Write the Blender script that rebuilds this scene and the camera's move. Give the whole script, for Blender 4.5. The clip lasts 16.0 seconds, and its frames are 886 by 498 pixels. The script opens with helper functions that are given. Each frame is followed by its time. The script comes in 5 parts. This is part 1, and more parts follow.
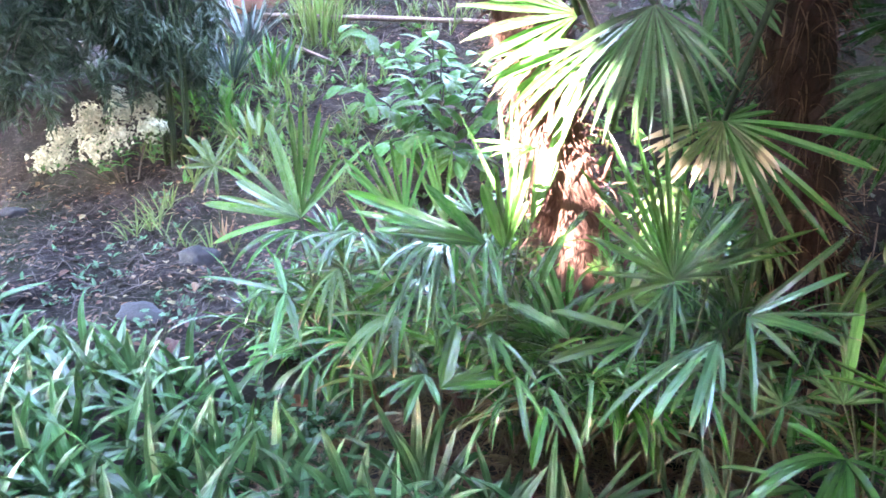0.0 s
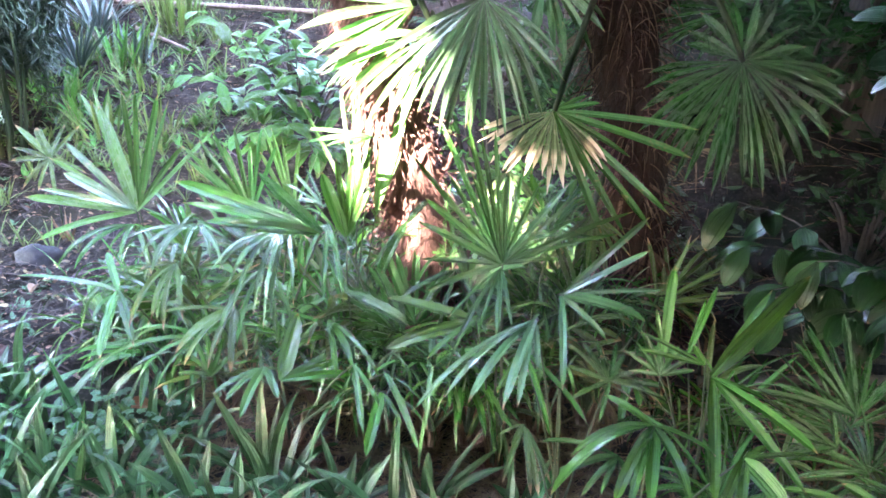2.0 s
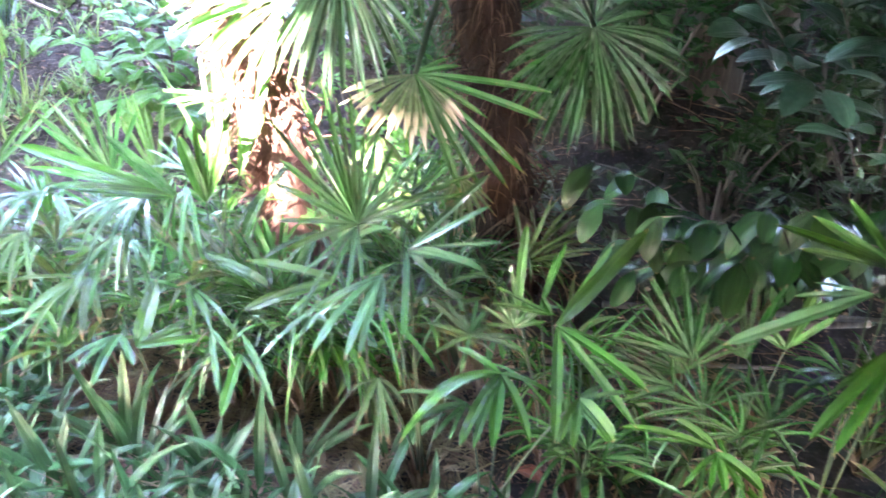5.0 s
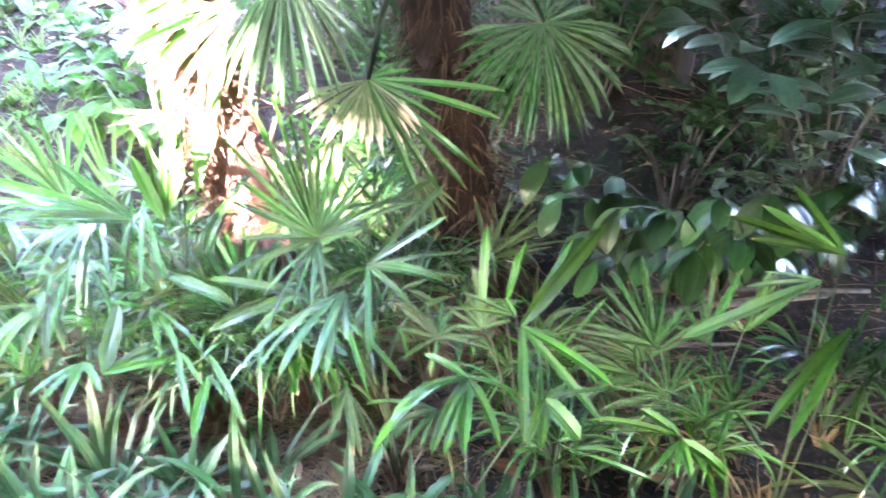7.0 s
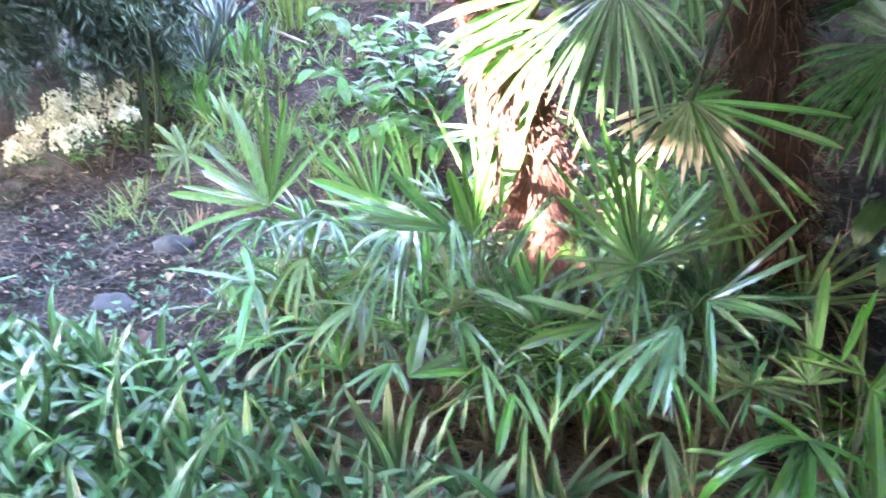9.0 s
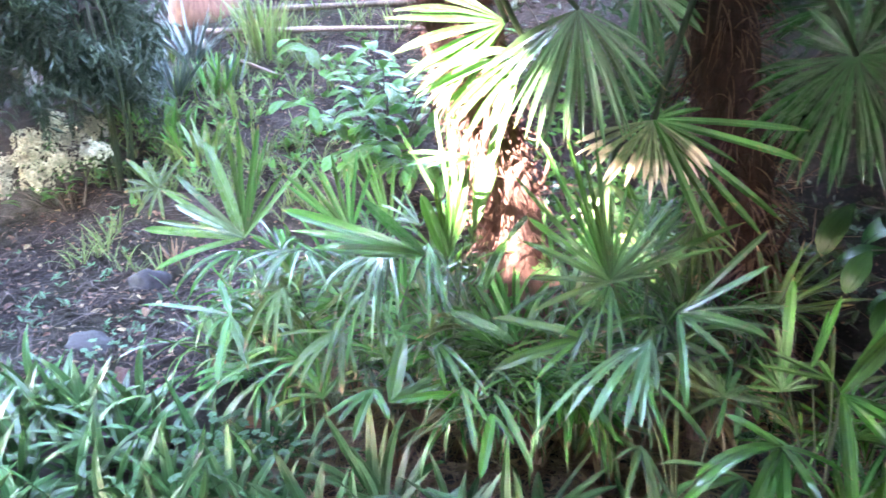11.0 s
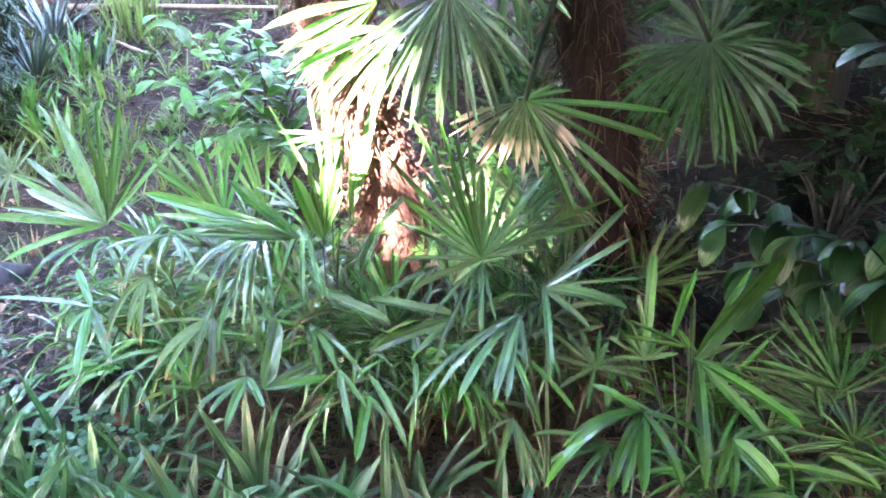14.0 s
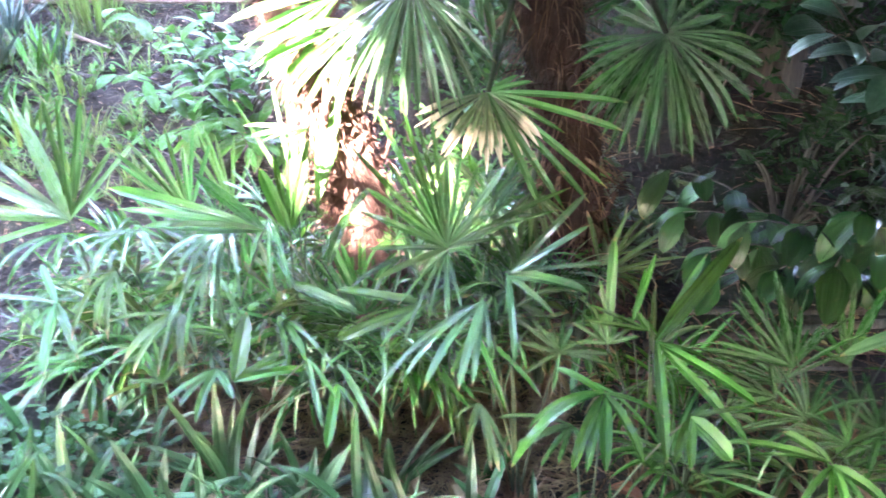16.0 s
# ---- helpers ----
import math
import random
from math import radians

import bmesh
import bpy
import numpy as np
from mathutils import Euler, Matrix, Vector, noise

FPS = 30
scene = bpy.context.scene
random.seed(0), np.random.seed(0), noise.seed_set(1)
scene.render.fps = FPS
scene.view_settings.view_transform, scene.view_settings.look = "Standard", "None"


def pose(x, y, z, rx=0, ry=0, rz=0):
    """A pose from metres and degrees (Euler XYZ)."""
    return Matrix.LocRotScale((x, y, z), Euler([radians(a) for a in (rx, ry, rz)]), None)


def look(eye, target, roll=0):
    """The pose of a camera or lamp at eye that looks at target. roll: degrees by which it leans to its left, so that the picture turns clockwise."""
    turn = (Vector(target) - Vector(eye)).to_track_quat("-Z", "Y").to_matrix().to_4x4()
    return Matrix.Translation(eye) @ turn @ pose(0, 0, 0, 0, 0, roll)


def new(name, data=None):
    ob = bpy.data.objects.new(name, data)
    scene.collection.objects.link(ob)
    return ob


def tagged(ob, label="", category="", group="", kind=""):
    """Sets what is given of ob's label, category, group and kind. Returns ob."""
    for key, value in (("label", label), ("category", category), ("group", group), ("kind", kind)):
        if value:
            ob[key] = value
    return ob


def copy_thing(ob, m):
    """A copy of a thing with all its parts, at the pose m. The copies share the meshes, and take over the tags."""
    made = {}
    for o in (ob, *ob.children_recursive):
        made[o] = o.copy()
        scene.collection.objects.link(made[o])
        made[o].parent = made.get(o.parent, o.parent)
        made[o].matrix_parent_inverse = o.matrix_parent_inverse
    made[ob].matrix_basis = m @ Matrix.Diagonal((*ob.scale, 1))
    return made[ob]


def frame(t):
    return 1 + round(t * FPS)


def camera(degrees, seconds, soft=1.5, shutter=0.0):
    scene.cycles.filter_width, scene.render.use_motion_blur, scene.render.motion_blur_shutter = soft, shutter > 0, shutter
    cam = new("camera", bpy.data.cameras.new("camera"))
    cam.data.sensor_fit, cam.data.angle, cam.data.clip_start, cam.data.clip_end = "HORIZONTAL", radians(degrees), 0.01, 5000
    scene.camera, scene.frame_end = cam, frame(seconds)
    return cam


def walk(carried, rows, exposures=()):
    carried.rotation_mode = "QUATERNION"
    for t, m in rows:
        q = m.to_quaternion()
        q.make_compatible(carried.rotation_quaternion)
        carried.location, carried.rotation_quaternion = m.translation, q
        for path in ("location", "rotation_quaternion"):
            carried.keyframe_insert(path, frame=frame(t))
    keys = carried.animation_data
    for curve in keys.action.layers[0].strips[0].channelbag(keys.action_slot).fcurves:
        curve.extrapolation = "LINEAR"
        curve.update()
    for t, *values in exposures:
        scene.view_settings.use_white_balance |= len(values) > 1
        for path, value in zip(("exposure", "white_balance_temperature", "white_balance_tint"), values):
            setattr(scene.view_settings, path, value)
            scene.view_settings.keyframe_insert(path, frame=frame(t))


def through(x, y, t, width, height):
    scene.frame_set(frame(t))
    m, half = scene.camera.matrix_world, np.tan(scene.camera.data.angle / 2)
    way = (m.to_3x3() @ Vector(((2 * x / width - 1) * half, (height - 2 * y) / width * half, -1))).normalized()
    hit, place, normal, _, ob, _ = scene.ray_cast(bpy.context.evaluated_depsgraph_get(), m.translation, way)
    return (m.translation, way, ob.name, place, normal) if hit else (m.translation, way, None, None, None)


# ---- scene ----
EXPOSURES = [(0, 7.51, 6620, 23), (2, 7.55, 6620, 23), (4, 7.82, 6620, 23), (5, 8.22, 6620, 23), (7.3, 8.65, 6620, 23), (7.7, 8.53, 6620, 23), (8.5, 8.02, 6620, 23), (9, 7.75, 6620, 23), (11.5, 7.63, 6620, 23), (14, 7.65, 6620, 23), (14.5, 7.71, 6620, 23), (16, 8.10, 6620, 23)]
cam = camera(63.0, 16.0, soft=1.6, shutter=0.5)
PATH = [
    (0, (0.062, 0.187, 1.452), (-0.534, 1.946, 0.710), 1.4),
    (0.5, (0.093, 0.191, 1.452), (-0.456, 1.971, 0.723), 1.3),
    (1, (0.142, 0.207, 1.449), (-0.307, 2.009, 0.706), 2.1),
    (1.5, (0.174, 0.210, 1.445), (-0.160, 2.036, 0.701), 3.3),
    (2, (0.183, 0.208, 1.443), (-0.111, 2.042, 0.702), 3.7),
    (2.5, (0.192, 0.211, 1.441), (-0.080, 2.046, 0.694), 4.0),
    (3, (0.205, 0.213, 1.439), (-0.036, 2.054, 0.696), 4.2),
    (3.5, (0.213, 0.215, 1.442), (0.029, 2.066, 0.706), 4.6),
    (4, (0.237, 0.213, 1.440), (0.081, 2.062, 0.693), 3.9),
    (4.5, (0.257, 0.204, 1.439), (0.175, 2.041, 0.652), 5.6),
    (5, (0.318, 0.185, 1.433), (0.273, 2.022, 0.642), 5.4),
    (5.2, (0.347, 0.179, 1.420), (0.373, 2.021, 0.640), 6.2),
    (6.2, (0.367, 0.192, 1.461), (0.551, 1.997, 0.620), 3.65),
    (7.3, (0.308, 0.204, 1.502), (0.257, 2.023, 0.670), 1.1),
    (7.5, (0.283, 0.222, 1.498), (0.188, 2.040, 0.670), -0.6),
    (8, (0.189, 0.226, 1.474), (-0.023, 2.037, 0.652), 2.0),
    (8.5, (0.131, 0.235, 1.457), (-0.269, 2.016, 0.640), 1.8),
    (9, (0.111, 0.228, 1.462), (-0.451, 1.977, 0.670), 0.6),
    (9.2, (0.110, 0.228, 1.463), (-0.493, 1.968, 0.682), -0.7),
    (10.2, (0.094, 0.220, 1.469), (-0.528, 1.972, 0.733), -1.0),
    (11.3, (0.138, 0.211, 1.475), (-0.311, 2.016, 0.739), -1.3),
    (11.5, (0.142, 0.216, 1.470), (-0.278, 2.027, 0.733), -1.4),
    (12, (0.142, 0.221, 1.467), (-0.254, 2.031, 0.716), -0.4),
    (12.5, (0.148, 0.227, 1.462), (-0.204, 2.047, 0.712), -0.3),
    (13, (0.155, 0.231, 1.455), (-0.147, 2.059, 0.704), 0.5),
    (13.5, (0.154, 0.227, 1.459), (-0.114, 2.053, 0.688), 1.0),
    (14, (0.171, 0.229, 1.455), (-0.053, 2.063, 0.688), 1.2),
    (14.5, (0.181, 0.224, 1.452), (-0.006, 2.058, 0.676), 1.4),
    (15, (0.196, 0.223, 1.435), (0.062, 2.062, 0.659), 2.4),
    (15.5, (0.209, 0.218, 1.439), (0.147, 2.059, 0.659), 2.7),
    (16, (0.183, 0.200, 1.458), (0.044, 2.035, 0.676), 1.3),
]
walk(cam, [(t, look(eye, target, roll)) for t, eye, target, roll in PATH], EXPOSURES)

# ---- light ----
world = bpy.data.worlds.new("sky")
scene.world = world
world.use_nodes = True
wn, wl = world.node_tree.nodes, world.node_tree.links
sky = wn.new("ShaderNodeTexSky")
sky.sky_type, sky.sun_disc = "NISHITA", False
SUN = Vector((-0.28, -0.68, 0.62)).normalized()
sky.sun_elevation = math.asin(SUN.z)
sky.sun_rotation = math.atan2(SUN.x, SUN.y)
wl.new(sky.outputs[0], wn["Background"].inputs[0])
wn["Background"].inputs[1].default_value = 0.15

lamp = bpy.data.lights.new("sun", "SUN")
lamp.energy, lamp.angle, lamp.color = 2.0, radians(0.53), (1.0, 0.93, 0.82)
sun = new("sun", lamp)
sun.matrix_world = look(SUN * 30, (0, 0, 0))


# ---- materials ----
class Mat:
    """A node material with a few short ways to add nodes."""

    def __init__(self, name):
        self.m = bpy.data.materials.new(name)
        self.m.use_nodes = True
        self.t = self.m.node_tree
        self.b = self.t.nodes["Principled BSDF"]
        self.out = self.t.nodes["Material Output"]

    def node(self, kind, **values):
        n = self.t.nodes.new(kind)
        for k, v in values.items():
            n.inputs[k.replace("_", " ")].default_value = v
        return n

    def link(self, a, b):
        self.t.links.new(a, b)

    def noise(self, scale, detail=4, rough=0.6, vector=None):
        n = self.node("ShaderNodeTexNoise", Scale=scale, Detail=detail, Roughness=rough)
        self.link(vector if vector else self.coords(), n.inputs["Vector"])
        return n.outputs["Fac"]

    def coords(self):
        return self.node("ShaderNodeNewGeometry").outputs["Position"]

    def local(self):
        return self.node("ShaderNodeTexCoord").outputs["Object"]

    def uv(self, sx, sy):
        n = self.node("ShaderNodeMapping")
        n.inputs["Scale"].default_value = (sx, sy, 1)
        self.link(self.node("ShaderNodeTexCoord").outputs["UV"], n.inputs["Vector"])
        return n.outputs["Vector"]

    def ramp(self, fac, *stops):
        n = self.t.nodes.new("ShaderNodeValToRGB")
        e = n.color_ramp.elements
        while len(e) < len(stops):
            e.new(0.5)
        for el, (p, c) in zip(e, stops):
            el.position = p
            el.color = (*c, 1) if len(c) == 3 else c
        self.link(fac, n.inputs[0])
        return n.outputs[0]

    def mix(self, fac, a, b, mode="MIX"):
        n = self.t.nodes.new("ShaderNodeMix")
        n.data_type, n.blend_type = "RGBA", mode
        for sock, v in ((n.inputs["Factor"], fac), (n.inputs["A"], a), (n.inputs["B"], b)):
            if isinstance(v, bpy.types.NodeSocket):
                self.link(v, sock)
            elif isinstance(v, tuple):
                sock.default_value = (*v, 1)
            else:
                sock.default_value = v
        return n.outputs["Result"]

    def math(self, op, a, b=0.0):
        n = self.t.nodes.new("ShaderNodeMath")
        n.operation = op
        for sock, v in zip(n.inputs, (a, b)):
            if isinstance(v, bpy.types.NodeSocket):
                self.link(v, sock)
            else:
                sock.default_value = v
        return n.outputs[0]

    def bump(self, height, strength=0.3, distance=0.01):
        n = self.node("ShaderNodeBump", Strength=strength, Distance=distance)
        self.link(height, n.inputs["Height"])
        self.link(n.outputs[0], self.b.inputs["Normal"])
        return n.outputs[0]

    def done(self, colour, rough=0.6, spec=0.5):
        self.link(colour, self.b.inputs["Base Color"])
        if isinstance(rough, bpy.types.NodeSocket):
            self.link(rough, self.b.inputs["Roughness"])
        else:
            self.b.inputs["Roughness"].default_value = rough
        self.b.inputs["Specular IOR Level"].default_value = spec
        return self.m


def leaf_material(name, dark, light, tip, rough=0.28, through=0.22, tip_from=0.95, spec=0.2, streaks=14.0, spots=0.35, random_tip=0.16, flecks=0.65, coat=0.0):
    """A blade: streaks along it, a dry tip, worn pale spots, light passing through."""
    k = Mat(name)
    uvn = k.node("ShaderNodeTexCoord").outputs["UV"]
    sep = k.node("ShaderNodeSeparateXYZ")
    k.link(uvn, sep.inputs[0])
    streak = k.noise(1.0, 3, 0.6, k.uv(streaks, 0.9))
    col = k.ramp(streak, (0.3, dark), (0.72, light))
    rnd = k.node("ShaderNodeObjectInfo").outputs["Random"]
    isl = k.node("ShaderNodeNewGeometry").outputs["Random Per Island"]
    col = k.mix(k.math("MULTIPLY", isl, 0.1), col, k.mix(0.5, light, tip))
    hue = k.node("ShaderNodeHueSaturation")
    each = k.t.nodes.new("ShaderNodeTexWhiteNoise")
    each.noise_dimensions = "2D"
    pair = k.node("ShaderNodeCombineXYZ")
    k.link(k.math("FLOOR", sep.outputs["X"]), pair.inputs["X"])
    k.link(k.math("MULTIPLY", rnd, 91.0), pair.inputs["Y"])
    k.link(pair.outputs[0], each.inputs["Vector"])
    own = each.outputs["Value"]
    k.link(k.math("ADD", 0.48, k.math("ADD", k.math("MULTIPLY", rnd, 0.02), k.math("MULTIPLY", own, 0.022))), hue.inputs["Hue"])
    k.link(k.math("ADD", 0.5, k.math("ADD", k.math("MULTIPLY", rnd, 0.3), k.math("MULTIPLY", own, 0.75))), hue.inputs["Value"])
    k.link(col, hue.inputs["Color"])
    col = hue.outputs[0]
    spot = k.noise(38.0, 3, 0.7)
    col = k.mix(k.math("MULTIPLY", k.ramp(spot, (0.6, (0, 0, 0)), (0.72, (1, 1, 1))), spots), col, tip)
    edge = k.math("ADD", sep.outputs["Y"], k.math("MULTIPLY", k.math("SUBTRACT", k.noise(9.0, 2), 0.5), random_tip))
    col = k.mix(k.ramp(edge, (tip_from, (0, 0, 0)), (min(tip_from + 0.1, 1.0), (1, 1, 1))), col, tip)
    ribs = k.noise(1.0, 2, 0.5, k.uv(9.0, 0.25))
    nrm = k.bump(k.math("ADD", k.math("MULTIPLY", streak, 0.6), ribs), 0.6, 0.006)
    fleck = k.ramp(k.noise(1.0, 4, 0.6, k.uv(3.0, 8.0)), (0.45, (1 - flecks, 1 - flecks, 1 - flecks)), (0.6, (1, 1, 1)))
    k.done(col, k.math("SUBTRACT", rough + 0.08, k.math("MULTIPLY", fleck, 0.1)), spec)
    k.link(k.math("MULTIPLY", fleck, min(1.0, spec * 3.6)), k.b.inputs["Specular IOR Level"])
    if coat:
        k.link(k.math("MULTIPLY", fleck, coat), k.b.inputs["Coat Weight"])
        k.b.inputs["Coat Roughness"].default_value = 0.12
    tr = k.node("ShaderNodeBsdfTranslucent")
    k.link(k.mix(1.0, col, (1.7, 1.35, 1.15), "MULTIPLY"), tr.inputs["Color"])
    k.link(nrm, tr.inputs["Normal"])
    mx = k.node("ShaderNodeMixShader", Fac=through)
    k.link(k.b.outputs[0], mx.inputs[1])
    k.link(tr.outputs[0], mx.inputs[2])
    k.link(mx.outputs[0], k.out.inputs["Surface"])
    return k.m


BROWN, STRAW = (0.1, 0.06, 0.03), (0.17, 0.135, 0.06)
PALM = leaf_material("palm_leaf", (0.012, 0.05, 0.007), (0.042, 0.126, 0.019), STRAW, 0.14, 0.24, spec=0.24, spots=0.1, flecks=0.9, coat=0.25)
# Light green leaves; sunlit blades and fans get it too, as painted sun.
PALM_LIGHT_SUNLIT = leaf_material("palm_leaf_light_sunlit", (0.03, 0.105, 0.02), (0.075, 0.185, 0.038), STRAW, 0.27, 0.3, spec=0.26)
PALM_SHINY = leaf_material("palm_leaf_shiny", (0.017, 0.066, 0.016), (0.056, 0.144, 0.036), STRAW, 0.13, 0.2, spec=0.38, flecks=0.85, coat=0.4)
# Sky sheen is partly painted: a paler, bluer base besides the real gloss.
PALM_SHEEN = leaf_material("palm_leaf_sheen", (0.024, 0.072, 0.026), (0.075, 0.15, 0.062), STRAW, 0.13, 0.18, spec=0.7, flecks=0.6, coat=0.9)
# Blades turn tan, unevenly, from about six tenths of their length.
PALM_TAN_TIPS = leaf_material("palm_leaf_tan_tips", (0.03, 0.06, 0.014), (0.08, 0.11, 0.035), (0.42, 0.33, 0.22), 0.4, 0.3, 0.62, random_tip=0.4)
PALM_YELLOW = leaf_material("palm_leaf_yellowing", (0.022, 0.055, 0.01), (0.06, 0.095, 0.024), (0.22, 0.14, 0.07), 0.35, 0.3, 0.86)
# Dark olive leaves; also deepens the shade on the right-hand palms.
PALM_DARK_SHADED = leaf_material("palm_leaf_dark_shaded", (0.008, 0.036, 0.007), (0.024, 0.072, 0.016), BROWN, 0.24, 0.15, spec=0.24, spots=0.08, flecks=0.8)
STRAP = leaf_material("strap_leaf", (0.013, 0.05, 0.0155), (0.045, 0.115, 0.038), STRAW, 0.2, 0.12, 0.97, 0.26, streaks=7.0, spots=0.15, random_tip=0.05)
# Darkened laurel green: shade is put into the near shrub's colour.
LAUREL_SHADED = leaf_material("laurel_leaf_shaded", (0.004, 0.021, 0.005), (0.012, 0.043, 0.011), BROWN, 0.28, 0.03, 0.96, 0.05, 5.0, 0.1, 0.15, 0.1)
# Paler, bluer laurel green: sky sheen put into the base colour.
LAUREL_SHEEN = leaf_material("laurel_leaf_sheen", (0.012, 0.046, 0.02), (0.03, 0.084, 0.04), BROWN, 0.3, 0.08, 0.96, 0.25, 5.0, 0.1, 0.15, 0.3, 0.2)
# Near-black green: the bank's deep shade is put into the leaf colour.
UNDER_SHADED = leaf_material("undergrowth_leaf_shaded", (0.006, 0.026, 0.006), (0.016, 0.05, 0.013), BROWN, 0.6, 0.15, 0.96, 0.08, 5.0, 0.1, 0.15)
BUSH = leaf_material("bush_leaf", (0.02, 0.085, 0.014), (0.058, 0.155, 0.03), STRAW, 0.45, 0.3, 0.96, 0.14, 5.0, 0.12, 0.1)
HERB = leaf_material("herb_leaf", (0.025, 0.086, 0.036), (0.047, 0.130, 0.058), STRAW, 0.45, 0.3, 0.97, 0.35, streaks=5.0)
CONIFER = leaf_material("drooping_leaf", (0.01, 0.027, 0.013), (0.034, 0.066, 0.03), STRAW, 0.42, 0.15, 0.97, 0.16)
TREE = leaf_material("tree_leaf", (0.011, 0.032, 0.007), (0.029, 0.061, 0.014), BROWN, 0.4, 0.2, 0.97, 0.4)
GRASS = leaf_material("grass_blade", (0.036, 0.079, 0.014), (0.079, 0.130, 0.029), STRAW, 0.45, 0.35, 0.85, 0.3)
BLUE = leaf_material("blue_blade", (0.025, 0.050, 0.043), (0.065, 0.101, 0.094), STRAW, 0.3, 0.1, 0.92, 0.3)
PETAL = leaf_material("cream_petal", (0.3, 0.32, 0.25), (0.45, 0.47, 0.38), (0.5, 0.5, 0.4), 0.6, 0.3, 0.97, 0.1)
DEAD = leaf_material("dead_leaf", (0.07, 0.036, 0.022), (0.17, 0.1, 0.066), (0.45, 0.32, 0.2), 0.6, 0.1, 0.9, 0.08)
DRY = leaf_material("dry_blade", (0.101, 0.072, 0.040), (0.216, 0.166, 0.101), (0.3, 0.2, 0.12), 0.6, 0.2, 0.9, 0.1)

TWIG = leaf_material("twig", (0.03, 0.022, 0.02), (0.078, 0.06, 0.055), (0.16, 0.125, 0.105), 0.7, 0.05, 0.9, 0.07)
RUSSET = leaf_material("russet_leaf", (0.1, 0.03, 0.018), (0.19, 0.07, 0.04), (0.25, 0.16, 0.1), 0.55, 0.15, 0.9, 0.1)
ORANGE = leaf_material("orange_leaf", (0.2, 0.07, 0.01), (0.32, 0.16, 0.02), (0.16, 0.08, 0.03), 0.4, 0.3, 0.9, 0.4)


def soil_material():
    k = Mat("soil")
    big = k.noise(1.3, 3, 0.6)
    mid = k.noise(14.0, 8, 0.78)
    fine = k.noise(70.0, 5, 0.75)
    col = k.ramp(mid, (0.32, (0.006, 0.0045, 0.004)), (0.5, (0.02, 0.0155, 0.0145)), (0.64, (0.06, 0.049, 0.047)))
    col = k.mix(k.math("MULTIPLY", fine, 0.6), col, (0.045, 0.037, 0.035))
    moss = k.ramp(big, (0.5, (0, 0, 0)), (0.68, (1, 1, 1)))
    col = k.mix(k.math("MULTIPLY", moss, k.math("MULTIPLY", k.noise(25.0, 3), 0.7)), col, (0.035, 0.06, 0.018))
    chips = k.node("ShaderNodeTexVoronoi", Scale=42.0, Randomness=1.0)
    k.link(k.coords(), chips.inputs["Vector"])
    col = k.mix(k.ramp(chips.outputs["Distance"], (0.1, (0.6, 0.6, 0.6)), (0.3, (0, 0, 0))), col, (0.1, 0.08, 0.065))
    k.bump(k.math("ADD", k.math("MULTIPLY", mid, 1.0), k.math("MULTIPLY", fine, 0.5)), 1.0, 0.06)
    return k.done(col, 0.95, 0.08)


def fibre_material(name, dark, light):
    k = Mat(name)
    m = k.node("ShaderNodeMapping")
    m.inputs["Scale"].default_value = (60, 60, 7)
    k.link(k.local(), m.inputs["Vector"])
    f = k.noise(1.0, 5, 0.75, m.outputs[0])
    col = k.ramp(f, (0.3, dark), (0.7, light))
    col = k.mix(k.math("MULTIPLY", k.noise(6.0, 3), 0.5), col, dark)
    k.bump(f, 0.9, 0.02)
    return k.done(col, 0.9, 0.1)


def wood_material(name, dark, light):
    k = Mat(name)
    m = k.node("ShaderNodeMapping")
    m.inputs["Scale"].default_value = (40, 40, 5)
    k.link(k.local(), m.inputs["Vector"])
    f = k.noise(1.0, 4, 0.7, m.outputs[0])
    k.bump(f, 0.6, 0.01)
    return k.done(k.ramp(f, (0.3, dark), (0.7, light)), 0.8, 0.3)


def stone_material():
    k = Mat("stone")
    f = k.noise(14.0, 6, 0.7)
    col = k.ramp(f, (0.3, (0.008, 0.0075, 0.008)), (0.7, (0.03, 0.027, 0.029)))
    k.bump(f, 0.7, 0.02)
    return k.done(col, 0.8, 0.3)


SOIL = soil_material()
# Brown trunk fibre, darkened to put the second palm in shade.
FIBRE_SHADED = fibre_material("palm_fibre_shaded", (0.011, 0.0065, 0.005), (0.046, 0.025, 0.018))
# Red trunk fibre, made paler and pinker to carry the sunlight on it.
FIBRE_RED_SUNLIT = fibre_material("palm_fibre_red_sunlit", (0.06, 0.028, 0.023), (0.15, 0.082, 0.068))
FIBRE_TAN = fibre_material("palm_fibre_tan", (0.04, 0.022, 0.015), (0.15, 0.098, 0.062))
FIBRE_PALE = fibre_material("palm_fibre_pale", (0.055, 0.026, 0.021), (0.135, 0.072, 0.058))
STALK = wood_material("green_stalk", (0.011, 0.02, 0.007), (0.03, 0.044, 0.015))
BARK = wood_material("bark", (0.025, 0.02, 0.015), (0.09, 0.07, 0.055))
PALE_WOOD = wood_material("pale_wood", (0.07, 0.05, 0.04), (0.17, 0.13, 0.11))
STUMP_WOOD = wood_material("stump_wood", (0.075, 0.035, 0.022), (0.17, 0.09, 0.06))
STONE = stone_material()


# ---- making things ----
def mesh_of(name, verts, faces, mat, uvs=None, smooth=True):
    me = bpy.data.meshes.new(name)
    me.from_pydata([tuple(v) for v in verts], [], faces)
    if uvs is not None:
        layer = me.uv_layers.new(name="UVMap")
        idx = np.empty(len(me.loops), dtype=np.int32)
        me.loops.foreach_get("vertex_index", idx)
        layer.data.foreach_set("uv", np.asarray(uvs, dtype=np.float32)[idx].ravel())
